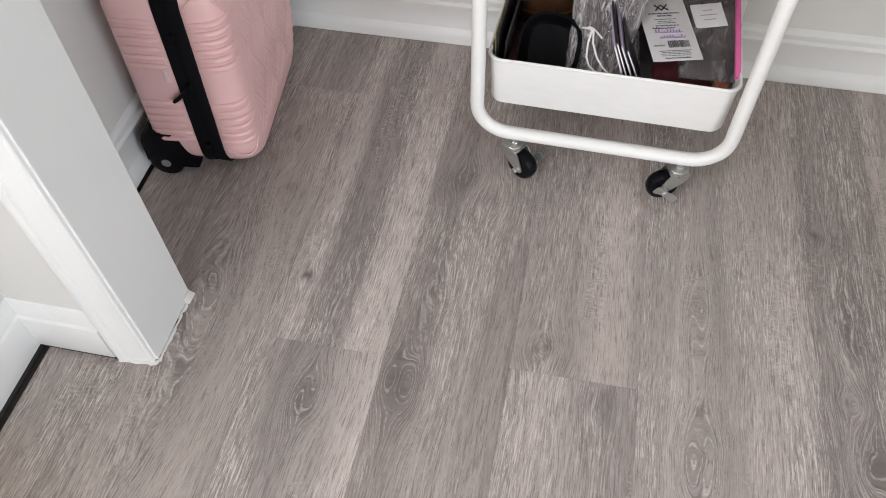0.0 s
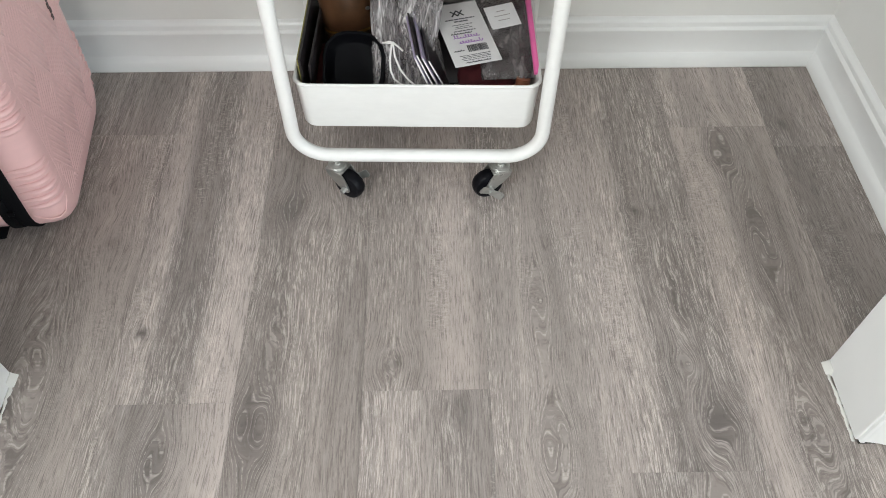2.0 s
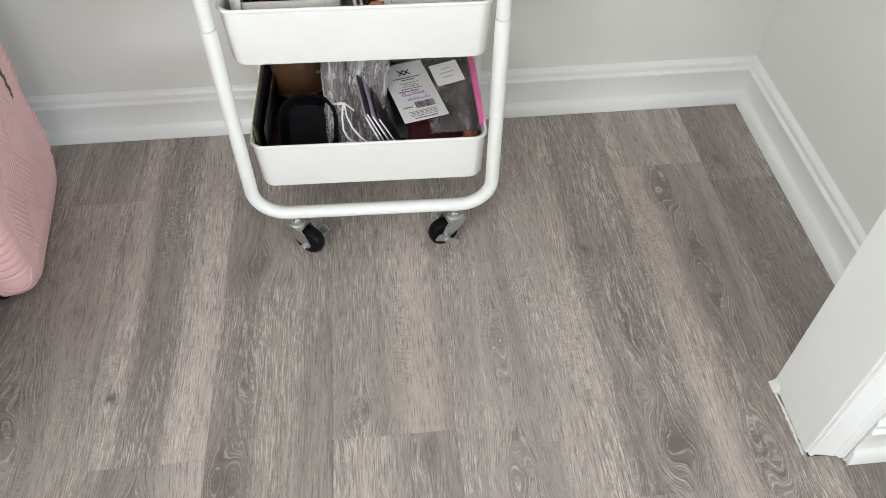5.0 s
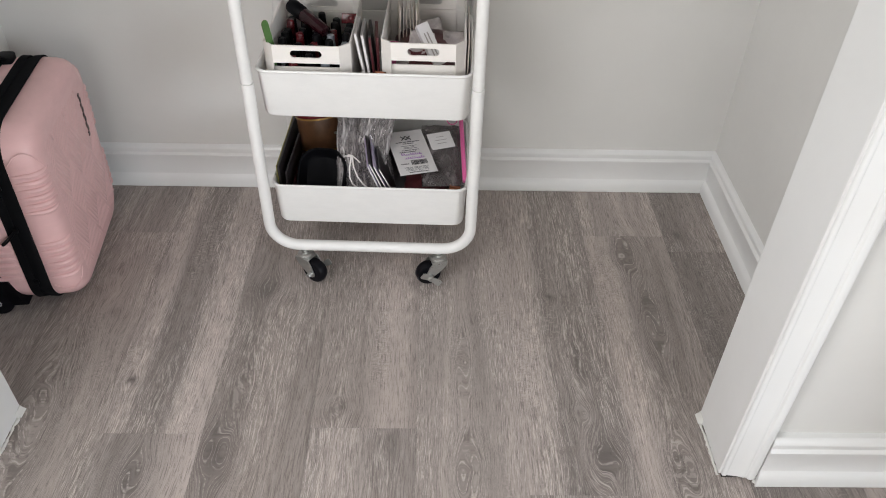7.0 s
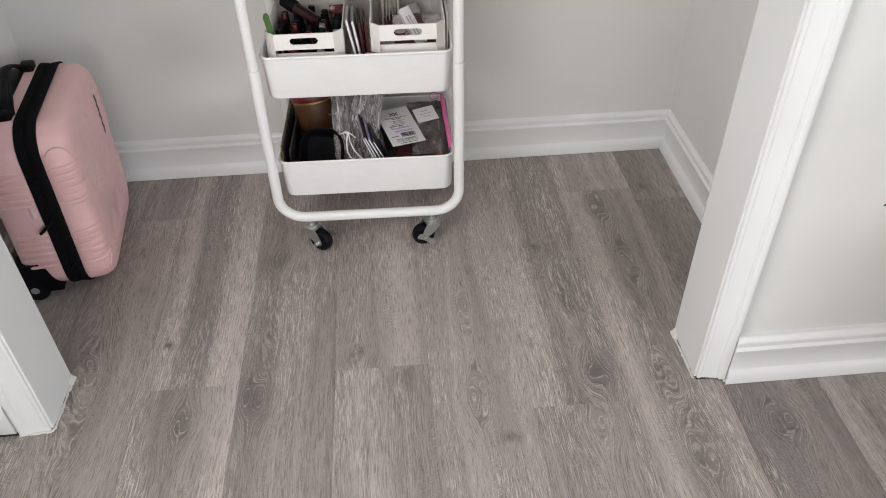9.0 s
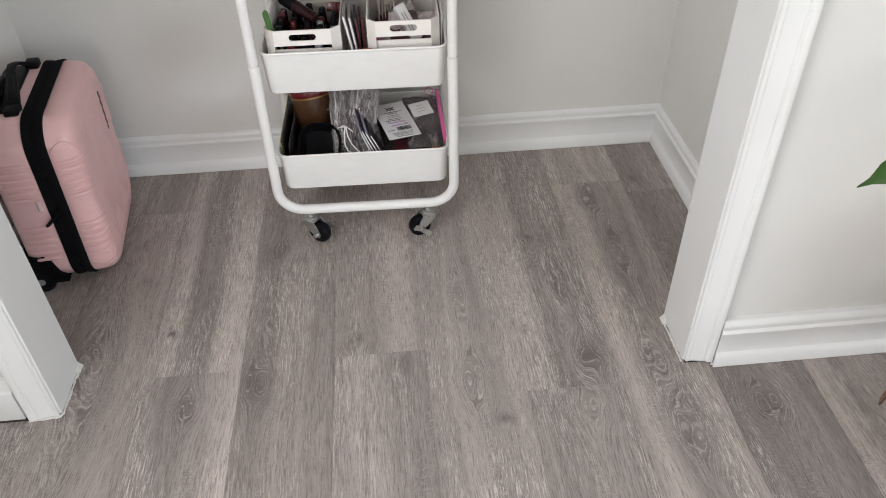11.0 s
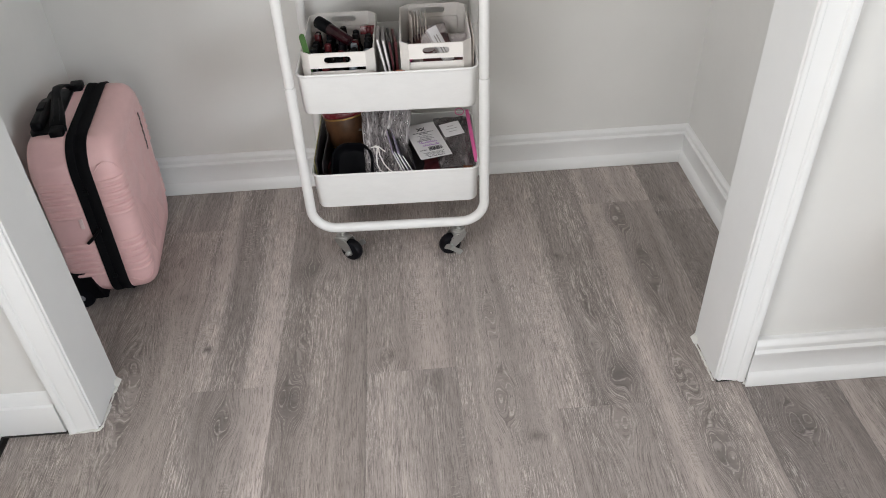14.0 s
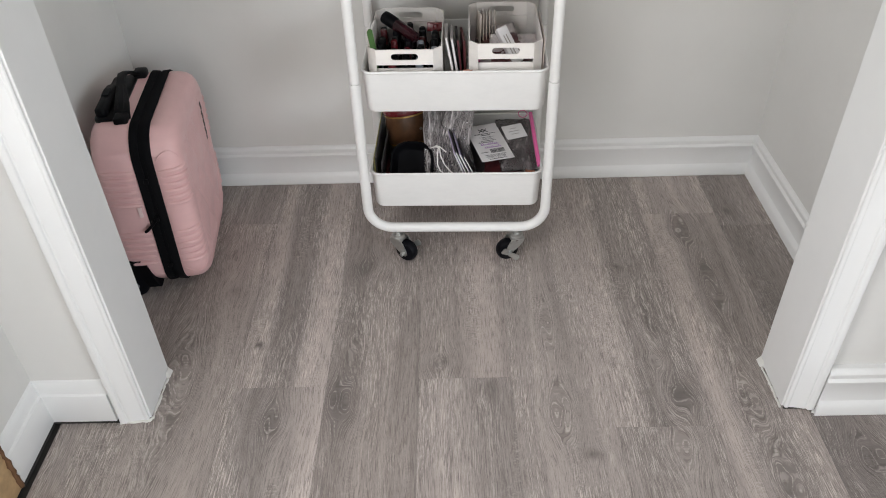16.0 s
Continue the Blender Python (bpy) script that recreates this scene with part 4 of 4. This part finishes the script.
def scrawl(x0, x1, z, seed, amp=0.0045):
    r = random.Random(seed)
    # running loops of uneven height, as in quick joined writing
    pts, turns = [], (x1 - x0) / 0.0048
    k = int(turns * 9)
    tall = [r.uniform(0.35, 1.25) for i in range(int(turns) + 2)]
    for i in range(k + 1):
        q = i / k * turns
        h = amp * tall[int(q)]
        pts.append((x0 + (x1 - x0) * i / k + 0.0017 * math.sin(2 * math.pi * q), -0.0007, z + h * (0.5 - 0.5 * math.cos(2 * math.pi * q)) * 1.6 - amp * 0.6))
    return tube(bmesh.new(), pts, 0.00055, 5)
part("handwriting", scrawl(-0.024, 0.020, 0.068, 2), INK_PURPLE, tag, "purple handwriting", 60)
part("handwriting", scrawl(-0.018, 0.024, 0.055, 3), INK_PURPLE, tag, "purple handwriting", 60)
part("handwriting", scrawl(-0.032, -0.014, 0.036, 4, 0.0025), INK, tag, "", 60)
part("handwriting", scrawl(-0.026, 0.010, 0.077, 6, 0.0016), INK, tag, "", 60)
part("handwriting", scrawl(-0.020, 0.022, 0.006, 7, 0.0016), INK, tag, "", 60)

bag = in_cart("zip_bag", pose(0.430, 1.428, 0.213, -79, 0, 3), "smoky grey zip bag with pink seal and white label", "plastic bag")
part("bag_film", pillow(0.092, 0.185, 0.022, 9, 0.005, 22, 28), SMOKE, bag, smooth=50)
lab = part("label", bx(-0.026, 0.026, -0.0007, 0.0007, -0.025, 0.025, bevel=0.0003), CARD_WHITE, bag, "white paper label")
lab.matrix_local = pose(-0.002, -0.0150, 0.123, 0, -14, 0)
for z, w in ((-0.010, 0.010), (0.0, 0.014), (0.010, 0.008)):
    part("text_bar", bx(-w, w, -0.0012, -0.0008, z, z + 0.0015), GREY_COVER, lab)
part("seal", bx(0.040, 0.049, -0.022, -0.013, -0.004, 0.188, bevel=0.002), PINK_ZIP, bag, "pink zip seal", 40)
bm = bmesh.new()
ring_pts = [(0.024 + 0.011 * math.cos(radians(a)), -0.024 - 0.002 * math.sin(radians(a)), 0.178 + 0.011 * math.sin(radians(a))) for a in range(0, 361, 20)]
tube(bm, ring_pts, 0.0011, 6)
part("loop", bm, PINK_ZIP, bag, "thin pink loop", 60)
single("red_packet", pillow(0.10, 0.13, 0.04, 12), MAROON, pose(0.405, 1.405, FLOOR1 + 0.021, -74, 0, 8), "crumpled dark red packet under the card", "packet")
bm = bmesh.new()
lathe(bm, [(0.0, 0.0), (0.016, 0.0), (0.017, 0.003), (0.017, 0.05), (0.012, 0.056), (0.012, 0.07), (0.0, 0.071)], None, 24)
single("copper_jar", bm, COPPER, pose(0.448, 1.415, FLOOR1 + 0.004, -14, 6, 0), "small copper-brown jar in the tray corner", "jar")
single("dark_pouch", pillow(0.15, 0.20, 0.06, 15), DARK, pose(0.37, 1.46, FLOOR1 + 0.034, -84, 0, 0), "dark soft pouch at the bottom of the tray", "pouch")
single("dark_pouch", pillow(0.12, 0.18, 0.024, 16), DARK, pose(0.175, 1.43, FLOOR1 + 0.016, -84, 0, 0), "dark soft pouch at the bottom of the tray", "pouch")


# middle tray
def slotted(w, h, th, sw, sh, cz):
    """A panel in the xz plane with a rounded grip slot."""
    hole, n = [], 8
    for k in range(2 * n + 2):
        a = radians(-90 + 180 * k / n) if k <= n else radians(90 + 180 * (k - n - 1) / n)
        cx = (sw - sh) / 2 * (1 if k <= n else -1)
        hole.append((cx + sh / 2 * math.cos(a), cz + sh / 2 * math.sin(a)))
    outer = []
    for px, pz in hole:
        dx, dz = px / (sw / 2), (pz - cz) / (sh / 2)
        if abs(px) > (sw - sh) / 2 - 1e-6 and abs(dz) < 0.75:
            outer.append((math.copysign(w / 2, px), cz + (h - cz if dz > 0 else cz) * dz / 0.75 if abs(dz) < 0.74 else 0))
        else:
            outer.append((max(-w / 2, min(w / 2, px * w / sw)), h if dz > 0 else 0.0))
    # corners belong to the outline
    outer = [(math.copysign(w / 2, px) if abs(px) > w / 2 - 0.012 else px, pz) for px, pz in outer]
    bm = bmesh.new()
    return rings(bm, [[Vector((px, 0, pz)) for px, pz in outer], [Vector((px, 0, pz)) for px, pz in hole], [Vector((px, th, pz)) for px, pz in hole], [Vector((px, th, pz)) for px, pz in outer], [Vector((px, 0, pz)) for px, pz in outer]], False, False)


def storage_bin(x0, x1, y0, y1, zt, label):
    w, h = x1 - x0, zt - FLOOR2 - 0.002
    b = in_cart("storage_bin", pose((x0 + x1) / 2, y0, FLOOR2 + 0.002), label, "storage bin", "bins in the middle tray")
    c, d, band = 0.019, y1 - y0, 0.034
    for name, y in (("front_band", 0.0), ("back_band", d - 0.003)):
        f = part(name, slotted(w - 2 * c, band, 0.003, 0.058, 0.0145, band * 0.52), BIN, b, smooth=30)
        f.location = (0, y, h - band)
    part("front_panel", bx(-w / 2 + c, w / 2 - c, 0.009, 0.0115, 0, h - band - 0.012), BIN, b)
    part("back_panel", bx(-w / 2 + c, w / 2 - c, d - 0.0075, d - 0.005, 0, h - band + 0.002), BIN, b)
    for s in (-1, 1):
        part("side_panel", bx(*sorted((s * w / 2, s * (w / 2 - 0.003))), c, d - c, 0, h, bevel=0.0008), BIN, b, smooth=30)
        for y, t in ((0, 1), (d, -1)):
            bm = bmesh.new()
            o = [Vector((s * (w / 2 - c), y, 0)), Vector((s * w / 2, y + t * c, 0)), Vector((s * (w / 2 - 0.003), y + t * (c + 0.001), 0)), Vector((s * (w / 2 - c - 0.001), y + t * 0.003, 0))]
            rings(bm, [o, [v + Vector((0, 0, h)) for v in o]])
            part("corner_panel", bm, BIN, b)
    part("base", bx(-w / 2 + 0.003, w / 2 - 0.003, 0.006, d - 0.006, 0.0, 0.003), BIN, b)
    return b


storage_bin(0.094, 0.254, 1.404, 1.640, 0.531, "white slotted plastic bin full of nail polish bottles")
storage_bin(0.310, 0.466, 1.404, 1.640, 0.542, "white slotted plastic bin of paper sachets and tubes")


def polish(x, y, z, glass, cap, h=0.038, lean=0, turn=0):
    b = in_cart("polish_bottle", pose(x, y, z, lean, 0, turn), "small dark nail polish bottle with a tall cap", "bottle", "nail polish bottles")
    bm = bmesh.new()
    lathe(bm, [(0.0, 0.0), (0.012, 0.0), (0.0135, 0.002), (0.0138, h - 0.006), (0.011, h - 0.001), (0.006, h), (0.006, h + 0.003), (0.0, h + 0.003)], None, 18)
    part("glass", bm, glass, b, smooth=40)
    bm = bmesh.new()
    lathe(bm, [(0.0085, h + 0.002), (0.009, h + 0.004), (0.0075, h + 0.034), (0.006, h + 0.036), (0.0, h + 0.0362)], None, 16)
    part("cap", bm, cap, b, smooth=40)
    return b


rb = random.Random(8)
kinds = [(GLASS_DARK, RUBBER), (GLASS_DARK, BLACK), (GLASS_DARK, CAP_GREY), (GLASS_RED, RED), (GLASS_DARK, BLACK), (GLASS_DARK, RUBBER), (GLASS_RED, BLACK)]
single("dark_liner", bx(0.099, 0.249, 1.4135, 1.630, FLOOR2 + 0.0055, FLOOR2 + 0.030, bevel=0.003), DARK, Matrix(), "dark pad under the bottles", "pad")
for iy in range(7):
    for ix in range(5):
        g, cp = kinds[(ix * 3 + iy * 2 + (ix * iy) % 2) % 7]
        polish(0.1135 + ix * 0.0300 + rb.uniform(-0.001, 0.001), 1.430 + iy * 0.0295 + rb.uniform(-0.001, 0.001), FLOOR2 + 0.0305, g, cp, 0.036 + rb.uniform(-0.004, 0.008))
wand = in_cart("polish_tube", pose(0.118, 1.580, 0.534, 106, 0, 52), "dark red and black cosmetic tube lying on bottles", "tube")
bm = bmesh.new()
lathe(bm, [(0.0, 0.0), (0.013, 0.0), (0.0145, 0.004), (0.0145, 0.034), (0.012, 0.037)], None, 20)
part("cap", bm, BLACK, wand, "black cap", 40)
bm = bmesh.new()
lathe(bm, [(0.012, 0.036), (0.0135, 0.040), (0.0115, 0.10), (0.004, 0.104), (0.0, 0.104)], None, 20)
part("body", bm, GLASS_RED, wand, smooth=40)
single("polish_card", bx(-0.018, 0.018, -0.001, 0.001, 0, 0.02, bevel=0.0004), RED, pose(0.232, 1.60, 0.489, -20, 0, 0), "small red card standing behind the bottles", "card")

fl = in_cart("nail_file", pose(0.1145, 1.424, 0.474, -4, -7, 55), "green emery nail file standing in the bin corner", "nail file")
bm = bmesh.new()
rings(bm, [[Vector((px, yy, pz)) for px, pz in rrect(0, 0.042, 0.0145, 0.112, 0.007, 5)] for yy in (-0.0012, 0.0012)])
part("core", bm, GREEN, fl, smooth=30)
bm = bmesh.new()
rings(bm, [[Vector((px, yy, pz)) for px, pz in rrect(0, 0.042, 0.0150, 0.1125, 0.0072, 5)] for yy in (0.0012, 0.0017)])
part("edge", bm, CARD_CREAM, fl, "pale rim")

for i in range(6):
    single("paper_sachet", bx(-0.0007, 0.0007, 0.0, 0.055, 0, 0.125, bevel=0.0003), CARD_CREAM, pose(0.335 + 0.0078 * i, 1.52 + 0.004 * (i % 2), FLOOR2 + 0.030, -8, 3 - i * 1.2, 8 - 2 * i), "cream paper sachet standing on edge", "sachet", group="paper sachets in the bin")
bm = bmesh.new()
lathe(bm, [(0.0, 0.0), (0.010, 0.0), (0.0105, 0.002), (0.0105, 0.055), (0.0, 0.056)], None, 18)
single("pink_bottle", bm, GLASS_PINK, pose(0.328, 1.46, FLOOR2 + 0.062, -10, 0, 0), "small pink bottle in the bin", "bottle")
single("white_box", bx(-0.012, 0.012, -0.009, 0.009, 0, 0.085, bevel=0.001), CARD_WHITE, pose(0.418, 1.455, FLOOR2 + 0.078, -42, -14, 26), "slim white printed carton lying slanted in the bin", "carton")
for dx in (-0.005, 0.001):
    part("text_bar", bx(dx, dx + 0.0025, -0.0096, -0.0088, 0.02, 0.066), GREY_COVER, bpy.data.objects["white_box"])
for i, (x, y, w, h) in enumerate(((0.375, 1.47, 0.05, 0.085), (0.445, 1.50, 0.045, 0.075), (0.395, 1.55, 0.07, 0.08), (0.36, 1.44, 0.045, 0.07))):
    single("tissue_packet", pillow(w, h, 0.034, 20 + i, 0.006), TISSUE, pose(x, y, FLOOR2 + 0.046, -30 - 6 * i, 6 - 5 * i, 5 * i), "crumpled whitish tissue packet in the bin", "packet", 55, "tissue packets")
single("dark_pouch", pillow(0.13, 0.19, 0.09, 31), MAROON, pose(0.388, 1.425, FLOOR2 + 0.050, -84, 0, 0), "dark reddish pouch at the bottom of the bin", "pouch")

for i, (x, mat, ry) in enumerate(((0.288, GREY_COVER, -10), (0.294, GREY_COVER, -8), (0.299, DARK, -5), (0.303, MAROON, -1))):
    bk = in_cart("small_book", pose(x, 1.428 + 0.006 * i, FLOOR2 + 0.003, 0, ry, 2 * i), "small thin book standing between the bins", "book", "books between the bins")
    part("cover", bx(-0.0028, 0.0028, 0.0, 0.075, 0, 0.150 - 0.006 * i, bevel=0.0006), mat, bk)
    part("page_block", bx(-0.0019, 0.0019, -0.0015, 0.074, 0.001, 0.148 - 0.006 * i), CARD_WHITE if i < 2 else MAROON, bk)
single("foil_strip", pillow(0.02, 0.075, 0.012, 40, 0.004), COPPER, pose(0.298, 1.402, FLOOR2 + 0.012, -6, 8, 0), "crumpled reddish foil strip between the bins", "foil")
single("edge_card", bx(-0.001, 0.001, 0.0, 0.15, 0, 0.142, bevel=0.0003), CARD_CREAM, pose(0.4695, 1.43, FLOOR2 + 0.003, 0, 0.5, 0), "thin cream card standing beside the bin", "card")

# upper tray: coral streak at the rim, not identified, given a ribbon's shape
rib_ob = in_cart("ribbon", pose(0, 0, 0), "unidentified coral streak at the top tray's rim, shaped as a ribbon", "ribbon")
bm = bmesh.new()
loops = []
for i in range(15):
    v = i / 14
    c = Vector((0.093 + 0.082 * v, 1.3835 - 0.0025, 0.711 + 0.030 * math.sin(v * 1.75)))
    t = Vector((0.082, 0, 0.030 * 1.75 * math.cos(v * 1.75))).normalized()
    up = Vector((-t.z, 0, t.x))
    hw = 0.0042 * (0.35 + 0.65 * math.sin(math.pi * min(0.97, v + 0.1)))
    loops.append([c + up * hw, c + Vector((0, -0.0014, 0)), c - up * hw, c + Vector((0, 0.001, 0))])
rings(bm, loops)
part("trailing_band", bm, CORAL, rib_ob, "bright coral band", 60)
bm = bmesh.new()
loops = []
for y, z, x0, x1 in ((1.41, 0.742, 0.118, 0.168), (1.39, 0.7535, 0.119, 0.166), (1.3815, 0.7535, 0.124, 0.158), (1.3798, 0.744, 0.122, 0.154), (1.3806, 0.733, 0.112, 0.142), (1.3812, 0.724, 0.104, 0.124)):
    loops.append([Vector((x0, y, z)), Vector(((x0 + x1) / 2, y - 0.0012, z + 0.001)), Vector((x1, y, z)), Vector((x1, y + 0.0012, z - 0.0008)), Vector((x0, y + 0.0012, z - 0.0008))])
rings(bm, loops)
part("fold", bm, CORAL_PALE, rib_ob, "paler coral fold", 60)
single("cloth_bundle", pillow(0.12, 0.10, 0.05, 51, 0.008), CORAL, pose(0.16, 1.44, FLOOR3 + 0.03, -60, 0, 10), "coral cloth bundle inside the top tray", "cloth")

# ---- potted plant by the room wall ----
def leaf_mat():
    n = Nodes("glossy_green_leaf", 0.3, (0.035, 0.10, 0.02))
    p = n.coords()
    n.set("Base Color", n.mix(n.ramp(n.noise(p, 14, 4), 0.35, 0.65), (0.016, 0.050, 0.010), (0.040, 0.100, 0.020)))
    n.bump(n.noise(p, 160, 3), 0.3, 0.002)
    return n.mat


LEAF = leaf_mat()
RAW = paper("raw_wood", (0.50, 0.33, 0.17), 0.7, 0.3)
POT = moulded("terracotta", (0.42, 0.19, 0.11), 0.7, 0.3, 0.2)
SOIL = paper("potting_soil", (0.03, 0.022, 0.016), 0.9, 0.4)
# a low stand on bent copper rods, each leg a narrow hairpin
STAND_TOP = 0.22
ROD = moulded("dull_copper_rod", (0.26, 0.15, 0.11), 0.38, 0.1, 0.2, 0.7)
stand = thing("plant_stand", pose(1.448, 0.556, 0), "round plant stand on thin copper hairpin legs", "plant stand")
bm = bmesh.new()
lathe(bm, [(0.0, STAND_TOP - 0.016), (0.246, STAND_TOP - 0.016), (0.250, STAND_TOP - 0.012), (0.250, STAND_TOP - 0.003), (0.247, STAND_TOP), (0.0, STAND_TOP)], None, 40)
part("top", bm, RAW, stand, "light wooden top", 40)
lx, ly = 1.254 - 1.448, 0.724 - 0.556
for k in range(4):
    a = math.atan2(ly, lx) + k * math.pi / 2
    r = math.hypot(lx, ly)
    foot = Vector((r * math.cos(a), r * math.sin(a), 0.0))
    side = Vector((-math.sin(a), math.cos(a), 0.0))
    head = Vector(((r - 0.022) * math.cos(a), (r - 0.022) * math.sin(a), STAND_TOP - 0.015))
    bm = bmesh.new()
    tube(bm, [head + side * 0.030, foot + side * 0.009 + Vector((0, 0, 0.012)), foot + side * 0.005 + Vector((0, 0, 0.005)), foot + Vector((0, 0, 0.0036)), foot - side * 0.005 + Vector((0, 0, 0.005)), foot - side * 0.009 + Vector((0, 0, 0.012)), head - side * 0.030], 0.0026, 10)
    part("leg", bm, ROD, stand, "bent copper rod leg", 60)
plant = thing("potted_plant", pose(1.50, 0.50, STAND_TOP + 0.0005), "leafy green houseplant with pointed drooping leaves", "plant")
bm = bmesh.new()
lathe(bm, [(0.0, 0.0), (0.085, 0.0), (0.088, 0.004), (0.115, 0.20), (0.124, 0.202), (0.125, 0.235), (0.118, 0.238), (0.112, 0.232), (0.110, 0.212)], None, 36)
part("pot", bm, POT, plant, "terracotta pot", 40)
bm = bmesh.new()
lathe(bm, [(0.108, 0.19), (0.109, 0.214), (0.06, 0.218), (0.0, 0.219)], None, 24)
part("soil", bm, SOIL, plant)


def leaf(base, tip, width, droop, roll):
    """A pointed leaf on its own stalk, folded along the midrib."""
    # heights are given over the floor
    base, tip = Vector(base) - Vector((0, 0, STAND_TOP)), Vector(tip) - Vector((0, 0, STAND_TOP))
    run = tip - base
    side = run.cross(Vector((0, 0, 1))).normalized()
    up = side.cross(run).normalized()
    side, up = side * math.cos(radians(roll)) + up * math.sin(radians(roll)), up * math.cos(radians(roll)) - side * math.sin(radians(roll))
    bm = bmesh.new()
    loops = []
    for i in range(17):
        v = i / 16
        hw = width / 2 * (math.sin(math.pi * min(1.0, v * 0.93 + 0.04) ** 0.8) ** 0.9 if v < 0.90 else 0.30 * (1 - v) / 0.10 * 0.6 + 0.015)
        c = base + run * v + Vector((0, 0, droop * math.sin(math.pi * v)))
        th = 0.0007
        loops.append([c + side * hw + up * hw * 0.32, c + up * th, c - side * hw + up * hw * 0.32, c - side * hw + up * (hw * 0.32 - th), c - up * th, c + side * hw + up * (hw * 0.32 - th)])
    rings(bm, loops)
    lf = part("leaf", bm, LEAF, plant, smooth=50)
    bm = bmesh.new()
    foot = Vector((base.x * 0.12, base.y * 0.12, 0.212))
    mid = foot.lerp(base, 0.6) + Vector((0, 0, 0.10))
    tube(bm, [foot, foot.lerp(mid, 0.6) + Vector((0, 0, 0.02)), mid, mid.lerp(base, 0.6) + Vector((0, 0, 0.012)), base, base + run * 0.1 + Vector((0, 0, droop * 0.3))], [0.005, 0.0045, 0.004, 0.0035, 0.003, 0.0015], 8)
    part("stalk", bm, LEAF, lf)
    return lf


leaf((-0.30, 0.10, 0.655), (-0.535, 0.15, 0.592), 0.095, 0.030, 10)
leaf((-0.25, 0.12, 0.79), (-0.487, 0.15, 0.712), 0.040, 0.045, 20)
for k, (a, r, z, w) in enumerate(((-60, 0.16, 0.60, 0.09), (-20, 0.18, 0.70, 0.10), (25, 0.15, 0.78, 0.09), (65, 0.14, 0.62, 0.09), (-100, 0.14, 0.72, 0.09), (0, 0.10, 0.86, 0.08))):
    ca, sa = math.cos(radians(a)), math.sin(radians(a))
    leaf((r * ca, r * sa, z), ((r + 0.17) * ca, (r + 0.17) * sa, z - 0.07), w, 0.03, 8 * (-1) ** k)

# ---- torn wall beside the raised baseboard ----
TORN = paper("torn_brown_edge", (0.17, 0.085, 0.04), 0.9, 0.4)
structure(part("raw_framing", bx(X_LEFT + 0.001, X_LEFT + 0.011, 0.30, 0.7195, 0.002, 0.20, bevel=0.001), RAW), "bare tan wooden framing beside the baseboard's end", "framing")
rb = random.Random(3)
bm = bmesh.new()
tube(bm, [(X_LEFT + 0.0125 + rb.uniform(-0.001, 0.002), 0.7185 + rb.uniform(-0.003, 0.001), 0.006 + 0.009 * i) for i in range(14)], [0.0042 * rb.uniform(0.6, 1.3) for i in range(14)], 7)
structure(part("torn_edge", bm, TORN, smooth=60), "ragged brown torn edge at the baseboard's end", "torn edge")


# ---- floor planks ----
def plank_mesh(length, width):
    """One plank with eased edges, its end at y = 0."""
    bm = bmesh.new()
    w, b = width - 0.0002, 0.0003
    lo = [(0.0, 0.0), (w, 0.0), (w, length - 0.0002), (0.0, length - 0.0002)]
    hi = [(b, b), (w - b, b), (w - b, length - 0.0002 - b), (b, length - 0.0002 - b)]
    rings(bm, [[Vector((x, y, -0.006)) for x, y in lo], [Vector((x, y, -0.0003)) for x, y in lo], [Vector((x, y, 0.0)) for x, y in hi]])
    me = mesh_from("plank", bm)
    me.materials.append(FLOOR)
    return me


PLANK, LONG = SEAM, 1.22
meshes = {}
# where the end joints fall in each row, and how light each plank is (from the back wall towards the room)
JOINTS = {-3: 0.62, -2: 1.52, -1: 0.949, 0: 0.36, 1: 0.965, 2: 0.55, 3: 0.831, 4: 1.526, 5: 0.25, 6: 0.45, 7: 0.9}
TONES = {-3: (1.0, 1.0), -2: (0.96, 0.98), -1: (1.0, 1.0), 0: (0.95, 0.98), 1: (0.98, 0.98), 2: (1.06, 1.03), 3: (0.98, 0.95), 4: (1.02, 1.02), 5: (0.95, 0.80), 6: (0.84, 0.84)}
rng = random.Random(11)
for col in range(-3, 18):
    x = col * PLANK if col > -3 else X_LEFT + 0.0255
    end = JOINTS.get(col, rng.uniform(0.2, 1.3))
    cuts = [end + LONG * k for k in range(-6, 3)]
    far = Y_BACK if x < X_RIGHT else Y_OUT
    cuts = sorted(c for c in cuts if ROOM_Y < c < far - 0.03)
    cuts = [ROOM_Y] + cuts + [far]
    spans = list(zip(cuts, cuts[1:]))[::-1]
    for i, (y0, y1) in enumerate(spans):
        key = (round(y1 - y0, 4), round((col + 1) * PLANK - x, 4))
        if key not in meshes:
            meshes[key] = plank_mesh(*key)
        ob = new("plank", meshes[key])
        ob.location = (x, y0, 0)
        ob.parent = floor
        tone = TONES.get(col, (0.95, 1.0))[min(i, 1)] if i < 2 else rng.uniform(0.85, 1.1)
        warm = rng.uniform(-0.004, 0.004)
        ob.color = (tone * (1 + warm), tone, tone * (1 - warm), 1)
